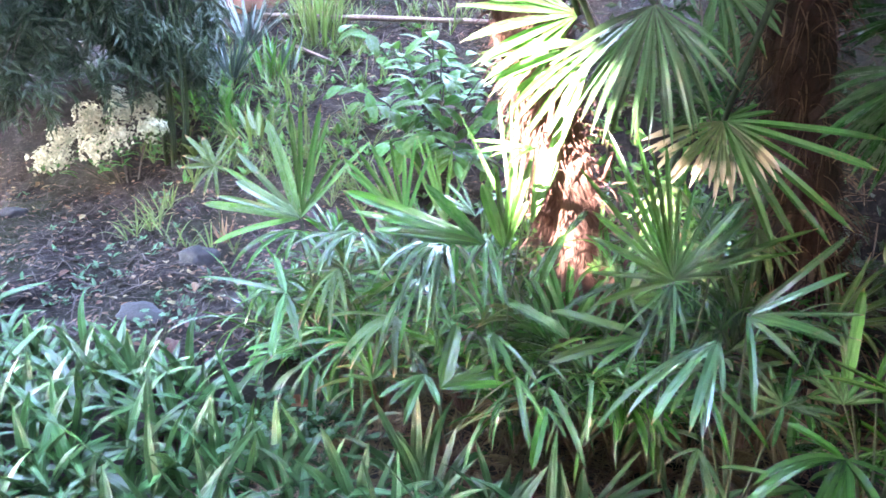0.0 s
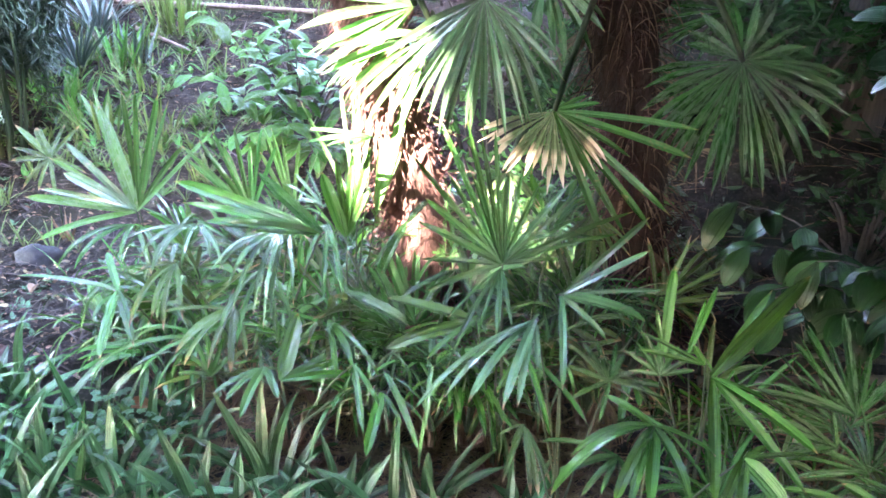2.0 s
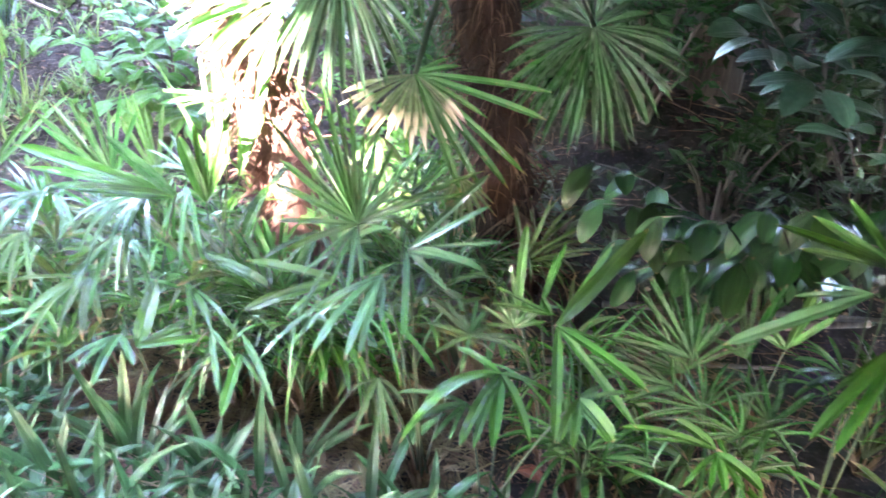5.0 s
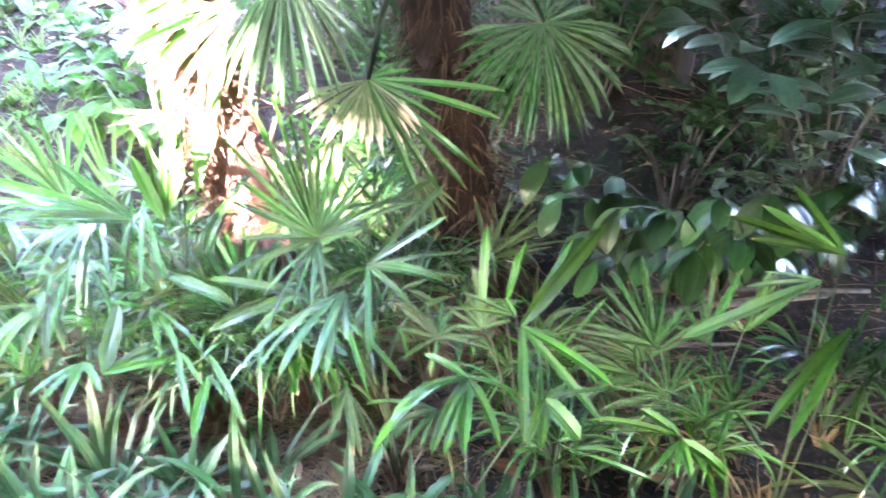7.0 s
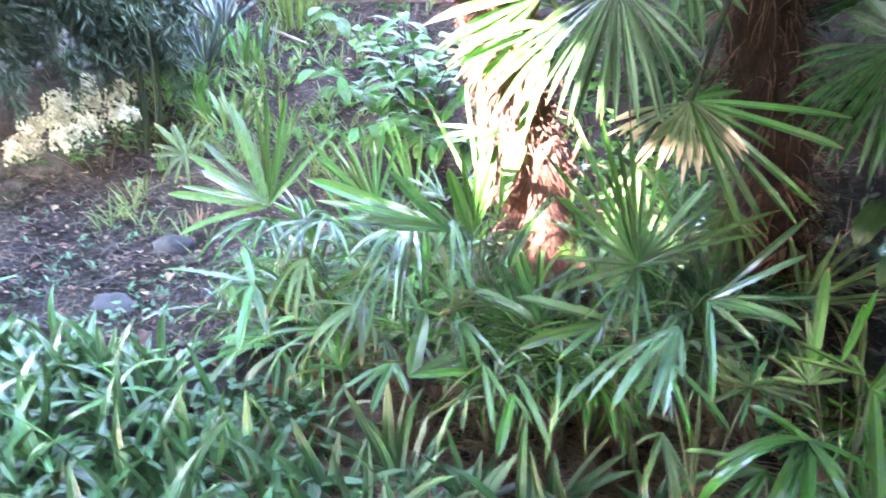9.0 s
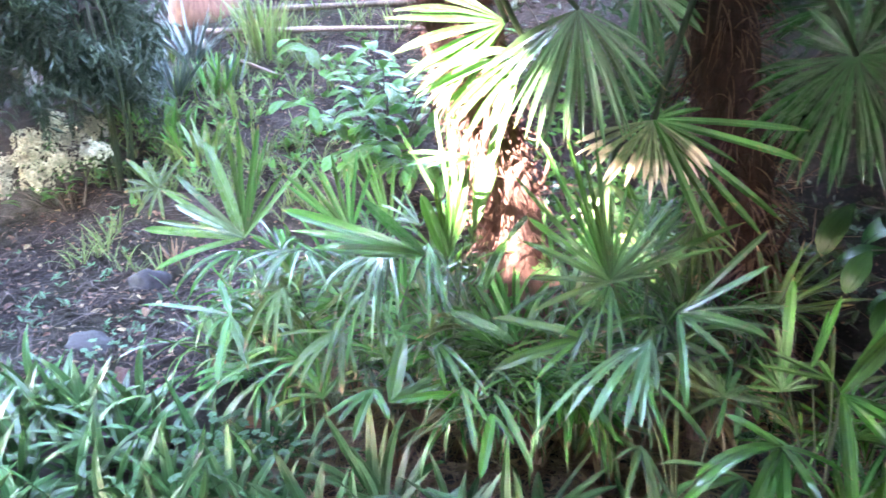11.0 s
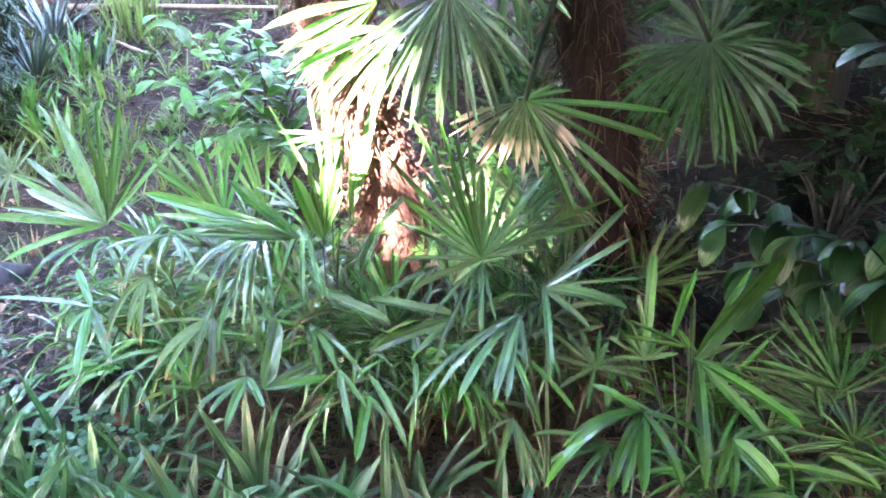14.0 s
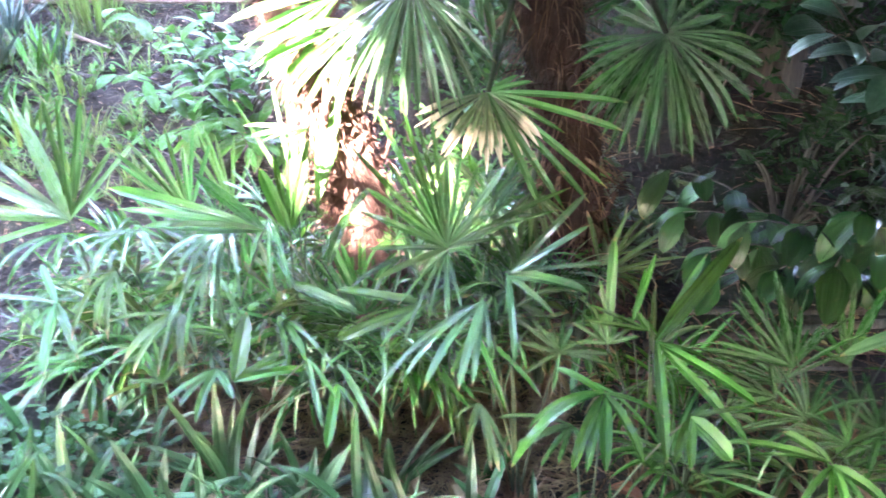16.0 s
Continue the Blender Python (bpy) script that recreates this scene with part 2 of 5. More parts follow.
    me.polygons.foreach_set("use_smooth", [smooth] * len(me.polygons))
    me.materials.append(mat)
    return me


def thing(name, place, label, category, group="", kind=""):
    ob = new(name)
    ob.empty_display_size = 0.1
    ob.location = place
    return tagged(ob, label, category, group, kind)


def part(name, me, parent, label="", basis=None):
    ob = new(name, me)
    ob.parent = parent
    if basis is not None:
        ob.matrix_basis = basis
    if label:
        ob["label"] = label
    return ob


def smooth(a, b, x):
    t = min(1.0, max(0.0, (x - a) / (b - a)))
    return t * t * (3 - 2 * t)


def strip(rows, across=1):
    """Faces of a strip whose rows hold `across + 1` vertices each."""
    w = across + 1
    return [(r * w + c, r * w + c + 1, (r + 1) * w + c + 1, (r + 1) * w + c) for r in range(rows - 1) for c in range(across)]


class Blades:
    """Collects folded blades into one mesh."""

    def __init__(self):
        self.v, self.f, self.u, self.count = [], [], [], 0

    def blade(self, start, way, up, length, width, droop=0.0, fold=0.25, stations=8, joined=0.0, joined_angle=0.0, bend=0.0, pointed=1.6, base=0.25, sway=0.0, rise=0.35):
        """One blade from start along way; up is its upper side. joined: the share of its length where it meets its neighbours."""
        d = Vector(way).normalized()
        side = Vector(up).cross(d)
        if side.length < 1e-4:
            side = Vector((1, 0, 0))
        side.normalize()
        p = Vector(start)
        seg = length / (stations - 1)
        for half in (-1, 1):
            q, dd = p.copy(), d.copy()
            o = len(self.v)
            for i in range(stations):
                s = i / (stations - 1)
                if joined and s < joined:
                    w = min(s * length * math.tan(joined_angle / 2), width / 2)
                elif joined:
                    k = (s - joined) / (1 - joined)
                    w0 = min(width / 2, joined * length * math.tan(joined_angle / 2))
                    w = (w0 + (width / 2 - w0) * smooth(0, 0.3, k)) * (1 - k ** pointed) + 0.0004
                else:
                    w = width / 2 * min(1.0, base + s * (1 - base) / rise) * (1 - max(0.0, (s - rise) / (1 - rise)) ** pointed) + 0.0004
                n = dd.cross(side).normalized()
                sd = side + bend * s * n
                mid = q.copy()
                out = q + sd * (half * w) + n * (fold * w * 2)
                if half < 0:
                    self.v += [out, mid]
                    self.u += [(self.count, s), (self.count + 0.5, s)]
                else:
                    self.v += [mid, out]
                    self.u += [(self.count + 0.5, s), (self.count + 1, s)]
                dd = (dd + Vector((0, 0, -1)) * (droop * (0.25 + s) / (stations - 1)) + side * (sway * (0.3 + s) / (stations - 1))).normalized()
                q = q + dd * seg
            self.f += [tuple(o + a for a in quad) for quad in strip(stations)]
        self.count += 1

    def mesh(self, name, mat):
        return mesh_of(name, self.v, self.f, mat, self.u)


def tube(points, radii, sides=7):
    """Vertices and faces of a bent, tapering rod."""
    v, f = [], []
    pts = [Vector(p) for p in points]
    for i, p in enumerate(pts):
        d = (pts[min(i + 1, len(pts) - 1)] - pts[max(i - 1, 0)]).normalized()
        a = d.orthogonal().normalized() if abs(d.z) > 0.99 else d.cross(Vector((0, 0, 1))).normalized()
        b = d.cross(a)
        for k in range(sides):
            t = 2 * math.pi * k / sides
            v.append(p + (a * math.cos(t) + b * math.sin(t)) * radii[i])
    for i in range(len(pts) - 1):
        for k in range(sides):
            j = (k + 1) % sides
            f.append((i * sides + k, i * sides + j, (i + 1) * sides + j, (i + 1) * sides + k))
    f += [tuple(range(sides))[::-1], tuple((len(pts) - 1) * sides + k for k in range(sides))]
    return v, f


def curve_points(a, b, bow, n=8):
    a, b, bow = Vector(a), Vector(b), Vector(bow)
    return [a.lerp(b, i / (n - 1)) + bow * (4 * (i / (n - 1)) * (1 - i / (n - 1))) for i in range(n)]


def fan_leaf(palm, hub, axis, normal, radius, spread, blades, width, droop=0.6, cone=0.15, joined=0.33, mat=None, stem=None, bow=(0, 0, 0.05), stem_width=0.004, uneven=0.12, tail=0.25, gaps=0.06, loose=0.2, blunt=(1.9, 3.0), label="", seed=0):
    """A fan leaf of a palm: folded blades that spread in a plane round a hub, on a stalk that starts at `stem`."""
    rng = random.Random(seed)
    o = Vector(palm.location)
    a = Vector(axis).normalized()
    n = (Vector(normal) - a * Vector(normal).dot(a)).normalized()
    b = n.cross(a)
    hub = Vector(hub) - o
    made = Blades()
    step = radians(spread) / max(1, blades - 1)
    for i in range(blades):
        phi = -radians(spread) / 2 + i * step + rng.uniform(-0.3, 0.3) * step
        if rng.random() < gaps:
            continue
        far = abs(phi) / (radians(spread) / 2 + 1e-6)
        d = a * math.cos(phi) + b * math.sin(phi) + n * (cone + rng.uniform(-loose, loose))
        made.blade(hub, d, n, radius * (1 - tail * far ** 2) * (1 - rng.random() * uneven), width * rng.uniform(0.75, 1.2), droop * rng.uniform(0.4, 1.6),
                   0.3, 9, joined * rng.uniform(0.85, 1.15), step * 1.04, rng.uniform(-0.4, 0.4), rng.uniform(*blunt), sway=rng.uniform(-loose, loose) * 1.2)
    leaf = part("fan_leaf", made.mesh("fan_leaf", mat or PALM), palm, label)
    if stem is not None:
        v, f = tube(curve_points(Vector(stem) - o, hub, bow), [stem_width * (1.5 - 0.7 * i / 7) for i in range(8)], 6)
        part("leaf_stalk", mesh_of("leaf_stalk", v, f, STALK), leaf)
    return leaf


def blade_leaf(palm, hub, axis, normal, blades, mat, stem=None, bow=(0, 0, 0.03), stem_width=0.0025, label="", seed=0):
    """A palm leaf of a few separate ribbons: each an angle from the axis, a lift off the leaf's plane, a length, a width and how much it hangs."""
    rng = random.Random(seed)
    o = Vector(palm.location)
    a = Vector(axis).normalized()
    n = (Vector(normal) - a * Vector(normal).dot(a)).normalized()
    b = n.cross(a)
    hub = Vector(hub) - o
    made = Blades()
    for angle, lift, length, width, droop in blades:
        d = (a * math.cos(radians(angle)) + b * math.sin(radians(angle))) * math.cos(radians(lift)) + n * math.sin(radians(lift))
        up = n + Vector((rng.uniform(-0.3, 0.3), rng.uniform(-0.3, 0.3), 0))
        made.blade(hub, d, up, length, width, droop, rng.uniform(0.12, 0.32), 11, bend=rng.uniform(-0.45, 0.45), pointed=rng.uniform(5.0, 11.0), base=0.3, sway=rng.uniform(-0.05, 0.05), rise=0.22)
    leaf = part("fan_leaf", made.mesh("fan_leaf", mat), palm, label)
    if stem is not None:
        v, f = tube(curve_points(Vector(stem) - o, hub, bow), [stem_width * (1.5 - 0.7 * i / 7) for i in range(8)], 6)
        part("leaf_stalk", mesh_of("leaf_stalk", v, f, STALK), leaf)
    return leaf


def height(x, y):
    """The ground: nearly level in front, a hillside behind, a steeper bank under the shrubs."""
    z = 0.04 + 0.02 * y
    z += 0.36 * max(0.0, y - 3.3) * (1 - 0.7 * smooth(9, 25, y)) + 0.1 * smooth(3.0, 3.5, y)
    z += smooth(0.3, 1.3, x) * (0.55 * smooth(2.5, 3.6, y) + 0.1 * smooth(1.5, 3, x))
    z -= 0.02 * max(0.0, -y)
    p = Vector((x, y, 0))
    if abs(x) < 12 and -2 < y < 14:
        z += 0.05 * noise.noise(p * 1.1) + 0.025 * noise.noise(p * 4.0) + 0.01 * noise.noise(p * 11.0)
    return z


# ---- ground ----
def spaced(lo, hi, near_lo, near_hi, step):
    inner = list(np.arange(near_lo, near_hi + 1e-6, step))
    left, right, d = [], [], step
    x = near_lo
    while x > lo:
        d *= 1.35
        x = max(lo, x - d)
        left.append(x)
    x, d = near_hi, step
    while x < hi:
        d *= 1.35
        x = min(hi, x + d)
        right.append(x)
    return left[::-1] + inner + right


def make_ground():
    xs, ys = spaced(-120, 120, -6, 4, 0.05), spaced(-80, 160, 0.3, 8, 0.05)
    v = [(x, y, height(x, y)) for y in ys for x in xs]
    ob = new("ground", mesh_of("ground", v, strip(len(ys), len(xs) - 1), SOIL))
    return tagged(ob, "bare brown soil of a shady garden slope with litter", "ground", kind="structure")


make_ground()


def litter(name, count, areas, size, mat, label, category, seed, lift=0.006, narrow=0.3, tilt=0.35):
    """Loose flat bits lying about on the ground."""
    rng = random.Random(seed)
    made = Blades()
    for _ in range(count):
        x0, x1, y0, y1 = rng.choice(areas)
        x, y = rng.uniform(x0, x1), rng.uniform(y0, y1)
        a = rng.uniform(0, 2 * math.pi)
        ln = rng.uniform(*size)
        z = height(x, y) + lift + ln * 0.12
        made.blade((x, y, z), (math.cos(a), math.sin(a), rng.uniform(-tilt, tilt)), (rng.uniform(-0.6, 0.6), rng.uniform(-0.6, 0.6), 1), ln, ln * narrow * rng.uniform(0.5, 1.4), rng.uniform(0, 0.8), 0.2, 4, pointed=2.2, base=0.5)
    ob = new(name, made.mesh(name, mat))
    return tagged(ob, label, category, kind="stuff")


OPEN = [(-4.6, -0.9, 2.0, 3.5), (-4.6, -1.2, 2.0, 3.3), (-3.2, -0.8, 3.3, 5.6), (-4.0, -0.5, 5.0, 7.0)]
THICKET = [(-0.95, 1.3, 1.4, 2.5)]
PALE_THICKET = [(-0.95, 0.45, 1.5, 2.5)]
litter("twig_litter", 8000, OPEN, (0.03, 0.13), TWIG, "pale dry grass stalks and twigs strewn on soil", "litter", 3, narrow=0.05)
litter("leaf_litter", 5600, OPEN + [(0.4, 2.4, 1.4, 4.0)], (0.01, 0.036), DEAD, "brown fallen leaf scraps on the soil", "litter", 4, narrow=0.5)
litter("slope_straw", 1000, [(-3.4, -0.6, 3.4, 5.6)], (0.08, 0.3), TWIG, "pale dry grass stalks strewn over the slope", "litter", 15, narrow=0.025, tilt=0.5)
litter("bright_litter", 350, OPEN + [(0.5, 2.6, 2.4, 4.2)], (0.02, 0.05), DRY, "pale bleached leaf scraps on the soil", "litter", 5, narrow=0.55)
litter("thicket_litter", 3200, THICKET, (0.01, 0.03), DEAD, "brown decaying leaf scraps under the palms", "litter", 7, narrow=0.4)
litter("path_litter", 1800, [(-3.6, 2.4, -2.6, 1.0)], (0.012, 0.045), DEAD, "brown leaf scraps on bare soil", "litter", 11, narrow=0.4)
litter("thicket_scraps", 4200, PALE_THICKET, (0.02, 0.06), DRY, "pale dry leaf scraps under the palms", "litter", 9, narrow=0.22)
litter("thicket_fibre", 3600, PALE_THICKET, (0.03, 0.13), DRY, "matted dry stalks and fibres under the palms", "litter", 10, narrow=0.04, tilt=0.5)
litter("thicket_stalks", 1500, THICKET, (0.04, 0.2), DEAD, "dry brown stalks lying under the palms", "litter", 8, narrow=0.022)
litter("shade_twigs", 700, [(0.4, 2.8, 2.0, 4.2)], (0.1, 0.4), DEAD, "dry brown stalks lying under the shrubs", "litter", 6, narrow=0.025, tilt=0.15)


def clods(count, areas, seed):
    """Crumbs of earth lying on the soil."""
    rng = random.Random(seed)
    bm = bmesh.new()
    bmesh.ops.create_icosphere(bm, subdivisions=1, radius=1)
    base = [v.co.copy() for v in bm.verts]
    tris = [tuple(v.index for v in f.verts) for f in bm.faces]
    bm.free()
    v, f = [], []
    for _ in range(count):
        x0, x1, y0, y1 = rng.choice(areas)
        x, y, r = rng.uniform(x0, x1), rng.uniform(y0, y1), 0.004 + 0.018 * rng.random() ** 3
        c = Vector((x, y, height(x, y) + r * 0.3))
        f += [tuple(i + len(v) for i in t) for t in tris]
        v += [c + Vector((b.x * r * rng.uniform(0.7, 1.5), b.y * r * rng.uniform(0.7, 1.5), b.z * r * 0.7)) for b in base]
    return tagged(new("soil_crumbs", mesh_of("soil_crumbs", v, f, SOIL, smooth=False)), "loose crumbs of brown earth on the soil", "earth", kind="stuff")


clods(5200, OPEN + THICKET, 9)


def fallen_leaf(x, y, length, mat, label, seed):
    rng = random.Random(seed)
    made = Blades()
    a = rng.uniform(0, 6.3)
    made.blade((0, 0, 0.012), (math.cos(a), math.sin(a), 0.35), (0.3, -0.3, 1), length, length * 0.45, 1.2, 0.3, 9, bend=rng.uniform(-0.8, 0.8), pointed=2.4, base=0.25)
    ob = new("fallen_leaf", made.mesh("fallen_leaf", mat))
    ob.location = (x, y, height(x, y))
    return tagged(ob, label, "leaf", "fallen leaves on the ground")


for i, (x, y) in enumerate([(-1.3, 2.28), (-1.02, 2.43), (-1.66, 2.14), (-2.5, 2.42), (-1.0, 2.2), (0.02, 2.0), (-0.62, 2.5), (-0.05, 1.72), (0.1, 1.76), (0.02, 1.95), (0.45, 2.3), (0.2, 2.45), (-3.5, 3.25), (-1.9, 2.6), (-1.45, 2.55)]):
    fallen_leaf(x, y, 0.07 + 0.02 * (i % 3), DEAD if i % 4 else DRY, "curled brown dead leaf lying on the soil", 400 + i)
rng = random.Random(33)
for i in range(34):
    fallen_leaf(rng.uniform(-0.55, 1.3), rng.uniform(1.5, 2.2), rng.uniform(0.05, 0.11), rng.choice((DEAD, DRY, DEAD, RUSSET)), "curled brown dead leaf lying under the palms", 440 + i)
fallen_leaf(-0.02, 1.6, 0.12, RUSSET, "curled red-brown dead leaf caught under the palms", 423)
fallen_leaf(-0.98, 1.95, 0.12, RUSSET, "curled red-brown dead leaf beside a young palm", 424)
fallen_leaf(-1.28, 2.2, 0.14, ORANGE, "orange-yellow dying leaf beside a young palm", 420)
fallen_leaf(-1.24, 2.26, 0.12, ORANGE, "orange-yellow dying leaf beside a young palm", 421)


def sprouts(name, count, areas, size, mat, label, category, seed, per=4, narrow=0.35, lean=0.8):
    """Small weeds too many to count."""
    rng = random.Random(seed)
    made = Blades()
    for _ in range(count):
        x0, x1, y0, y1 = rng.choice(areas)
        x, y = rng.uniform(x0, x1), rng.uniform(y0, y1)
        if noise.noise(Vector((x * 1.7, y * 1.7, seed))) < -0.12:
            continue
        z = height(x, y) - 0.004
        for _ in range(per):
            a = rng.uniform(0, 2 * math.pi)
            ln = rng.uniform(*size)
            made.blade((x, y, z), (math.cos(a) * lean, math.sin(a) * lean, rng.uniform(0.4, 1.2)), (0, 0, 1), ln, ln * narrow, rng.uniform(0.4, 1.6), 0.2, 5, pointed=1.8, base=0.35)
    ob = new(name, made.mesh(name, mat))
    return tagged(ob, label, category, kind="stuff")


sprouts("weeds", 560, [(-2.5, -0.9, 2.2, 3.0), (-3.4, -0.6, 3.5, 5.2), (-4.2, -0.9, 2.0, 3.4)], (0.018, 0.055), HERB, "small green weeds sprouting from the soil", "weeds", 11)
sprouts("slope_herbs", 240, [(-3.3, -1.6, 3.5, 4.6), (-3.3, -1.8, 4.2, 5.4), (-2.6, -0.9, 3.4, 4.2)], (0.04, 0.1), BUSH, "low leafy green herbs covering the slope", "herbs", 14, per=6, narrow=0.3, lean=0.7)
sprouts("grass_tufts", 430, [(-3.2, -1.5, 3.5, 5.2), (-3.2, -1.5, 3.5, 5.2), (-3.4, -0.6, 4.8, 6.0), (-2.6, -1.4, 2.9, 3.6)], (0.08, 0.22), GRASS, "thin yellow-green grass tufts on the slope", "grass", 12, per=6, narrow=0.05, lean=0.45)


def stone(place, size, seed, label):
    rng = random.Random(seed)
    bm = bmesh.new()
    bmesh.ops.create_icosphere(bm, subdivisions=3, radius=1)
    for vert in bm.verts:
        c = vert.co.copy()
        r = 1 + 0.3 * noise.noise(c * 1.3 + Vector((seed, 0, 0))) + 0.08 * noise.noise(c * 5)
        vert.co = Vector((c.x * size[0] * r, c.y * size[1] * r, max(c.z, -0.5) * size[2] * r))
    me = bpy.data.meshes.new("stone")
    bm.to_mesh(me)
    bm.free()
    me.polygons.foreach_set("use_smooth", [True] * len(me.polygons))
    me.materials.append(STONE)
    ob = new("stone", me)
    ob.location = (place[0], place[1], height(*place) + size[2] * 0.3)
    ob.rotation_euler = (0, 0, rng.uniform(0, 3))
    return tagged(ob, label, "stone", "garden stones")


stone((-2.08, 2.84), (0.1, 0.07, 0.065), 1, "dark grey rough stone half sunk in the soil")
stone((-1.95, 2.3), (0.13, 0.08, 0.035), 2, "flat pale grey stone lying in the soil")
stone((-1.28, 2.16), (0.06, 0.05, 0.03), 3, "small dark stone lying on soil")
stone((-3.3, 2.9), (0.07, 0.05, 0.03), 4, "small brown stone below the white flowers")


def fallen_wood(name, a, b, r, mat, label, category):
    pa, pb = Vector((a[0], a[1], height(a[0], a[1]) + r * a[2])), Vector((b[0], b[1], height(b[0], b[1]) + r * b[2]))
    pts = curve_points((0, 0, 0), pb - pa, (0.0, 0.0, r * 0.4), 9)
    v, f = tube(pts, [r * (1 - 0.25 * i / 8) * (1 + 0.12 * math.sin(i * 2.3)) for i in range(9)], 9)
    ob = new(name, mesh_of(name, v, f, mat))
    ob.location = pa
    return tagged(ob, label, category)


fallen_wood("log", (-3.6, 5.6, 0.8), (-1.2, 5.85, 0.8), 0.03, BARK, "thin fallen log lying across the slope", "log")
fallen_wood("log", (-3.2, 5.3, 0.8), (-1.0, 5.45, 0.8), 0.022, PALE_WOOD, "pale barkless log lying across the slope", "log")
def stump(x, y, radius, tall):
    """The foot of a felled tree: flaring, ridged sides and a dark weathered top."""
    ob = thing("tree_stump", (x, y, height(x, y)), "barkless orange-brown tree stump with a dark weathered top", "stump")
    v, f = tube([(0, 0, -0.2), (0, 0, 0.02), (0.01, 0, tall * 0.5), (0, 0.01, tall)], [radius * 1.25, radius * 1.12, radius, radius * 0.97], 26)
    v = [Vector((p.x * (1 + 0.1 * noise.noise(Vector((p.x * 9, p.y * 9, 1)))), p.y * (1 + 0.1 * noise.noise(Vector((p.x * 9, p.y * 9, 4)))), p.z)) for p in v]
    part("trunk", mesh_of("trunk", v, f, STUMP_WOOD), ob)
    v, f = tube([(0, 0, tall), (0, 0, tall + 0.035), (0, 0, tall + 0.05)], [radius * 1.02, radius * 1.05, radius * 0.9], 26)
    part("top", mesh_of("top", v, f, BARK), ob, "dark weathered cut face")


stump(-3.44, 5.75, 0.27, 0.34)
fallen_wood("branch", (-2.87, 5.03, 2.0), (-2.35, 4.8, 2.0), 0.014, PALE_WOOD, "pale broken stick lying among plants", "stick")
fallen_wood("branch", (0.75, 2.55, 0.8), (1.9, 2.7, 3.0), 0.02, BARK, "brown branch lying under the laurel", "branch")
fallen_wood("branch", (0.9, 2.75, 0.8), (2.1, 2.75, 1.5), 0.014, BARK, "thin brown branch lying under the laurel", "branch")
fallen_wood("branch", (0.65, 2.35, 2.0), (1.5, 2.5, 2.0), 0.01, PALE_WOOD, "thin pale stick lying under the laurel", "stick")


# ---- strap-leaved ground cover ----
def strap_plant(seed, leaves, length, width, label):
    rng = random.Random(seed)
    ob = thing("strap_leaf_plant", (0, 0, -20), label, "plant", "strap-leaved ground cover")
    for i in range(leaves):
        made = Blades()
        a = 2.4 * i + rng.uniform(-0.4, 0.4)
        rise = rng.uniform(0.2, 1.2) if i > leaves // 3 else rng.uniform(0.9, 2.6)
        ln = length * rng.uniform(0.65, 1.1)
        c, s = math.cos(a), math.sin(a)
        made.blade((c * 0.012, s * 0.012, 0), (c, s, rise), (-c * rise, -s * rise, 1), ln, width * rng.uniform(0.8, 1.2), rng.uniform(0.3, 1.8), 0.2, 8, bend=rng.uniform(-0.6, 0.6), sway=rng.uniform(-0.5, 0.5), pointed=2.2, base=0.45)
        part("leaf", made.mesh("strap_leaf", STRAP), ob)
    return ob


kinds = [strap_plant(s, n, ln, w, "rosette of arching strap leaves, fresh green and glossy")
         for s, n, ln, w in ((1, 10, 0.23, 0.025), (2, 9, 0.3, 0.03), (3, 11, 0.19, 0.021), (4, 8, 0.26, 0.033), (5, 9, 0.31, 0.024), (6, 8, 0.24, 0.03))]


def cover_edge(x):
    """How far back the ground cover grows."""
    return 1.8 + 0.09 * max(0.0, -0.5 - x) - 0.12 * smooth(-0.7, 0.0, x)


rng = random.Random(21)
spots = []
tries = 0
while len(spots) < 285 and tries < 20000:
    tries += 1
    x, y = rng.uniform(-3.3, 0.95), rng.uniform(0.75, 2.4)
    if y > cover_edge(x) + 0.1 * noise.noise(Vector((x * 3, 0, 5))):
        continue
    if y < 0.95 + 0.35 * noise.noise(Vector((x * 1.3, 7, 3))) or x < -3.0 + 0.5 * noise.noise(Vector((y * 2.5, 1, 9))):
        continue
    if x > -0.05 and (y > 1.55 or rng.random() < 0.6):
        continue
    if math.hypot(x - 0.15, y - 0.2) < 0.65:
        continue
    if -0.72 < x < 0.0 and y > 1.62 + 0.1 * noise.noise(Vector((x * 6, 2, 1))):
        continue
    if all((x - a) ** 2 + (y - b) ** 2 > 0.0092 for a, b in spots):
        spots.append((x, y))
for x, y in spots:
    m = pose(x, y, height(x, y) - 0.01, rng.uniform(-8, 8), rng.uniform(-8, 8), rng.uniform(0, 360))
    copy_thing(rng.choice(kinds), m)
for k in kinds:
    for o in (*k.children_recursive, k):
        bpy.data.objects.remove(o)


def strap_rosette(x, y, leaves):
    """A single plant: each leaf a heading, a rise, a length, a width and how much it hangs."""
    rng = random.Random(int(abs(x * 1000 + y * 77)))
    ob = thing("strap_leaf_plant", (x, y, height(x, y) - 0.01), "loose rosette of broad glossy strap leaves with pale sheen", "plant", "strap-leaved ground cover")
    for heading, lift, length, width, droop in leaves:
        h, e = radians(heading), radians(lift)
        d = Vector((math.cos(h) * math.cos(e), math.sin(h) * math.cos(e), math.sin(e)))
        up = Vector((-math.cos(h) * math.sin(e), -math.sin(h) * math.sin(e), math.cos(e))) + Vector((0, -0.35, 0.1))
        made = Blades()
        made.blade((0, 0, 0), d, up, length, width, droop, 0.2, 10, bend=rng.uniform(-0.4, 0.4), pointed=rng.uniform(2.2, 3.0), base=0.45)
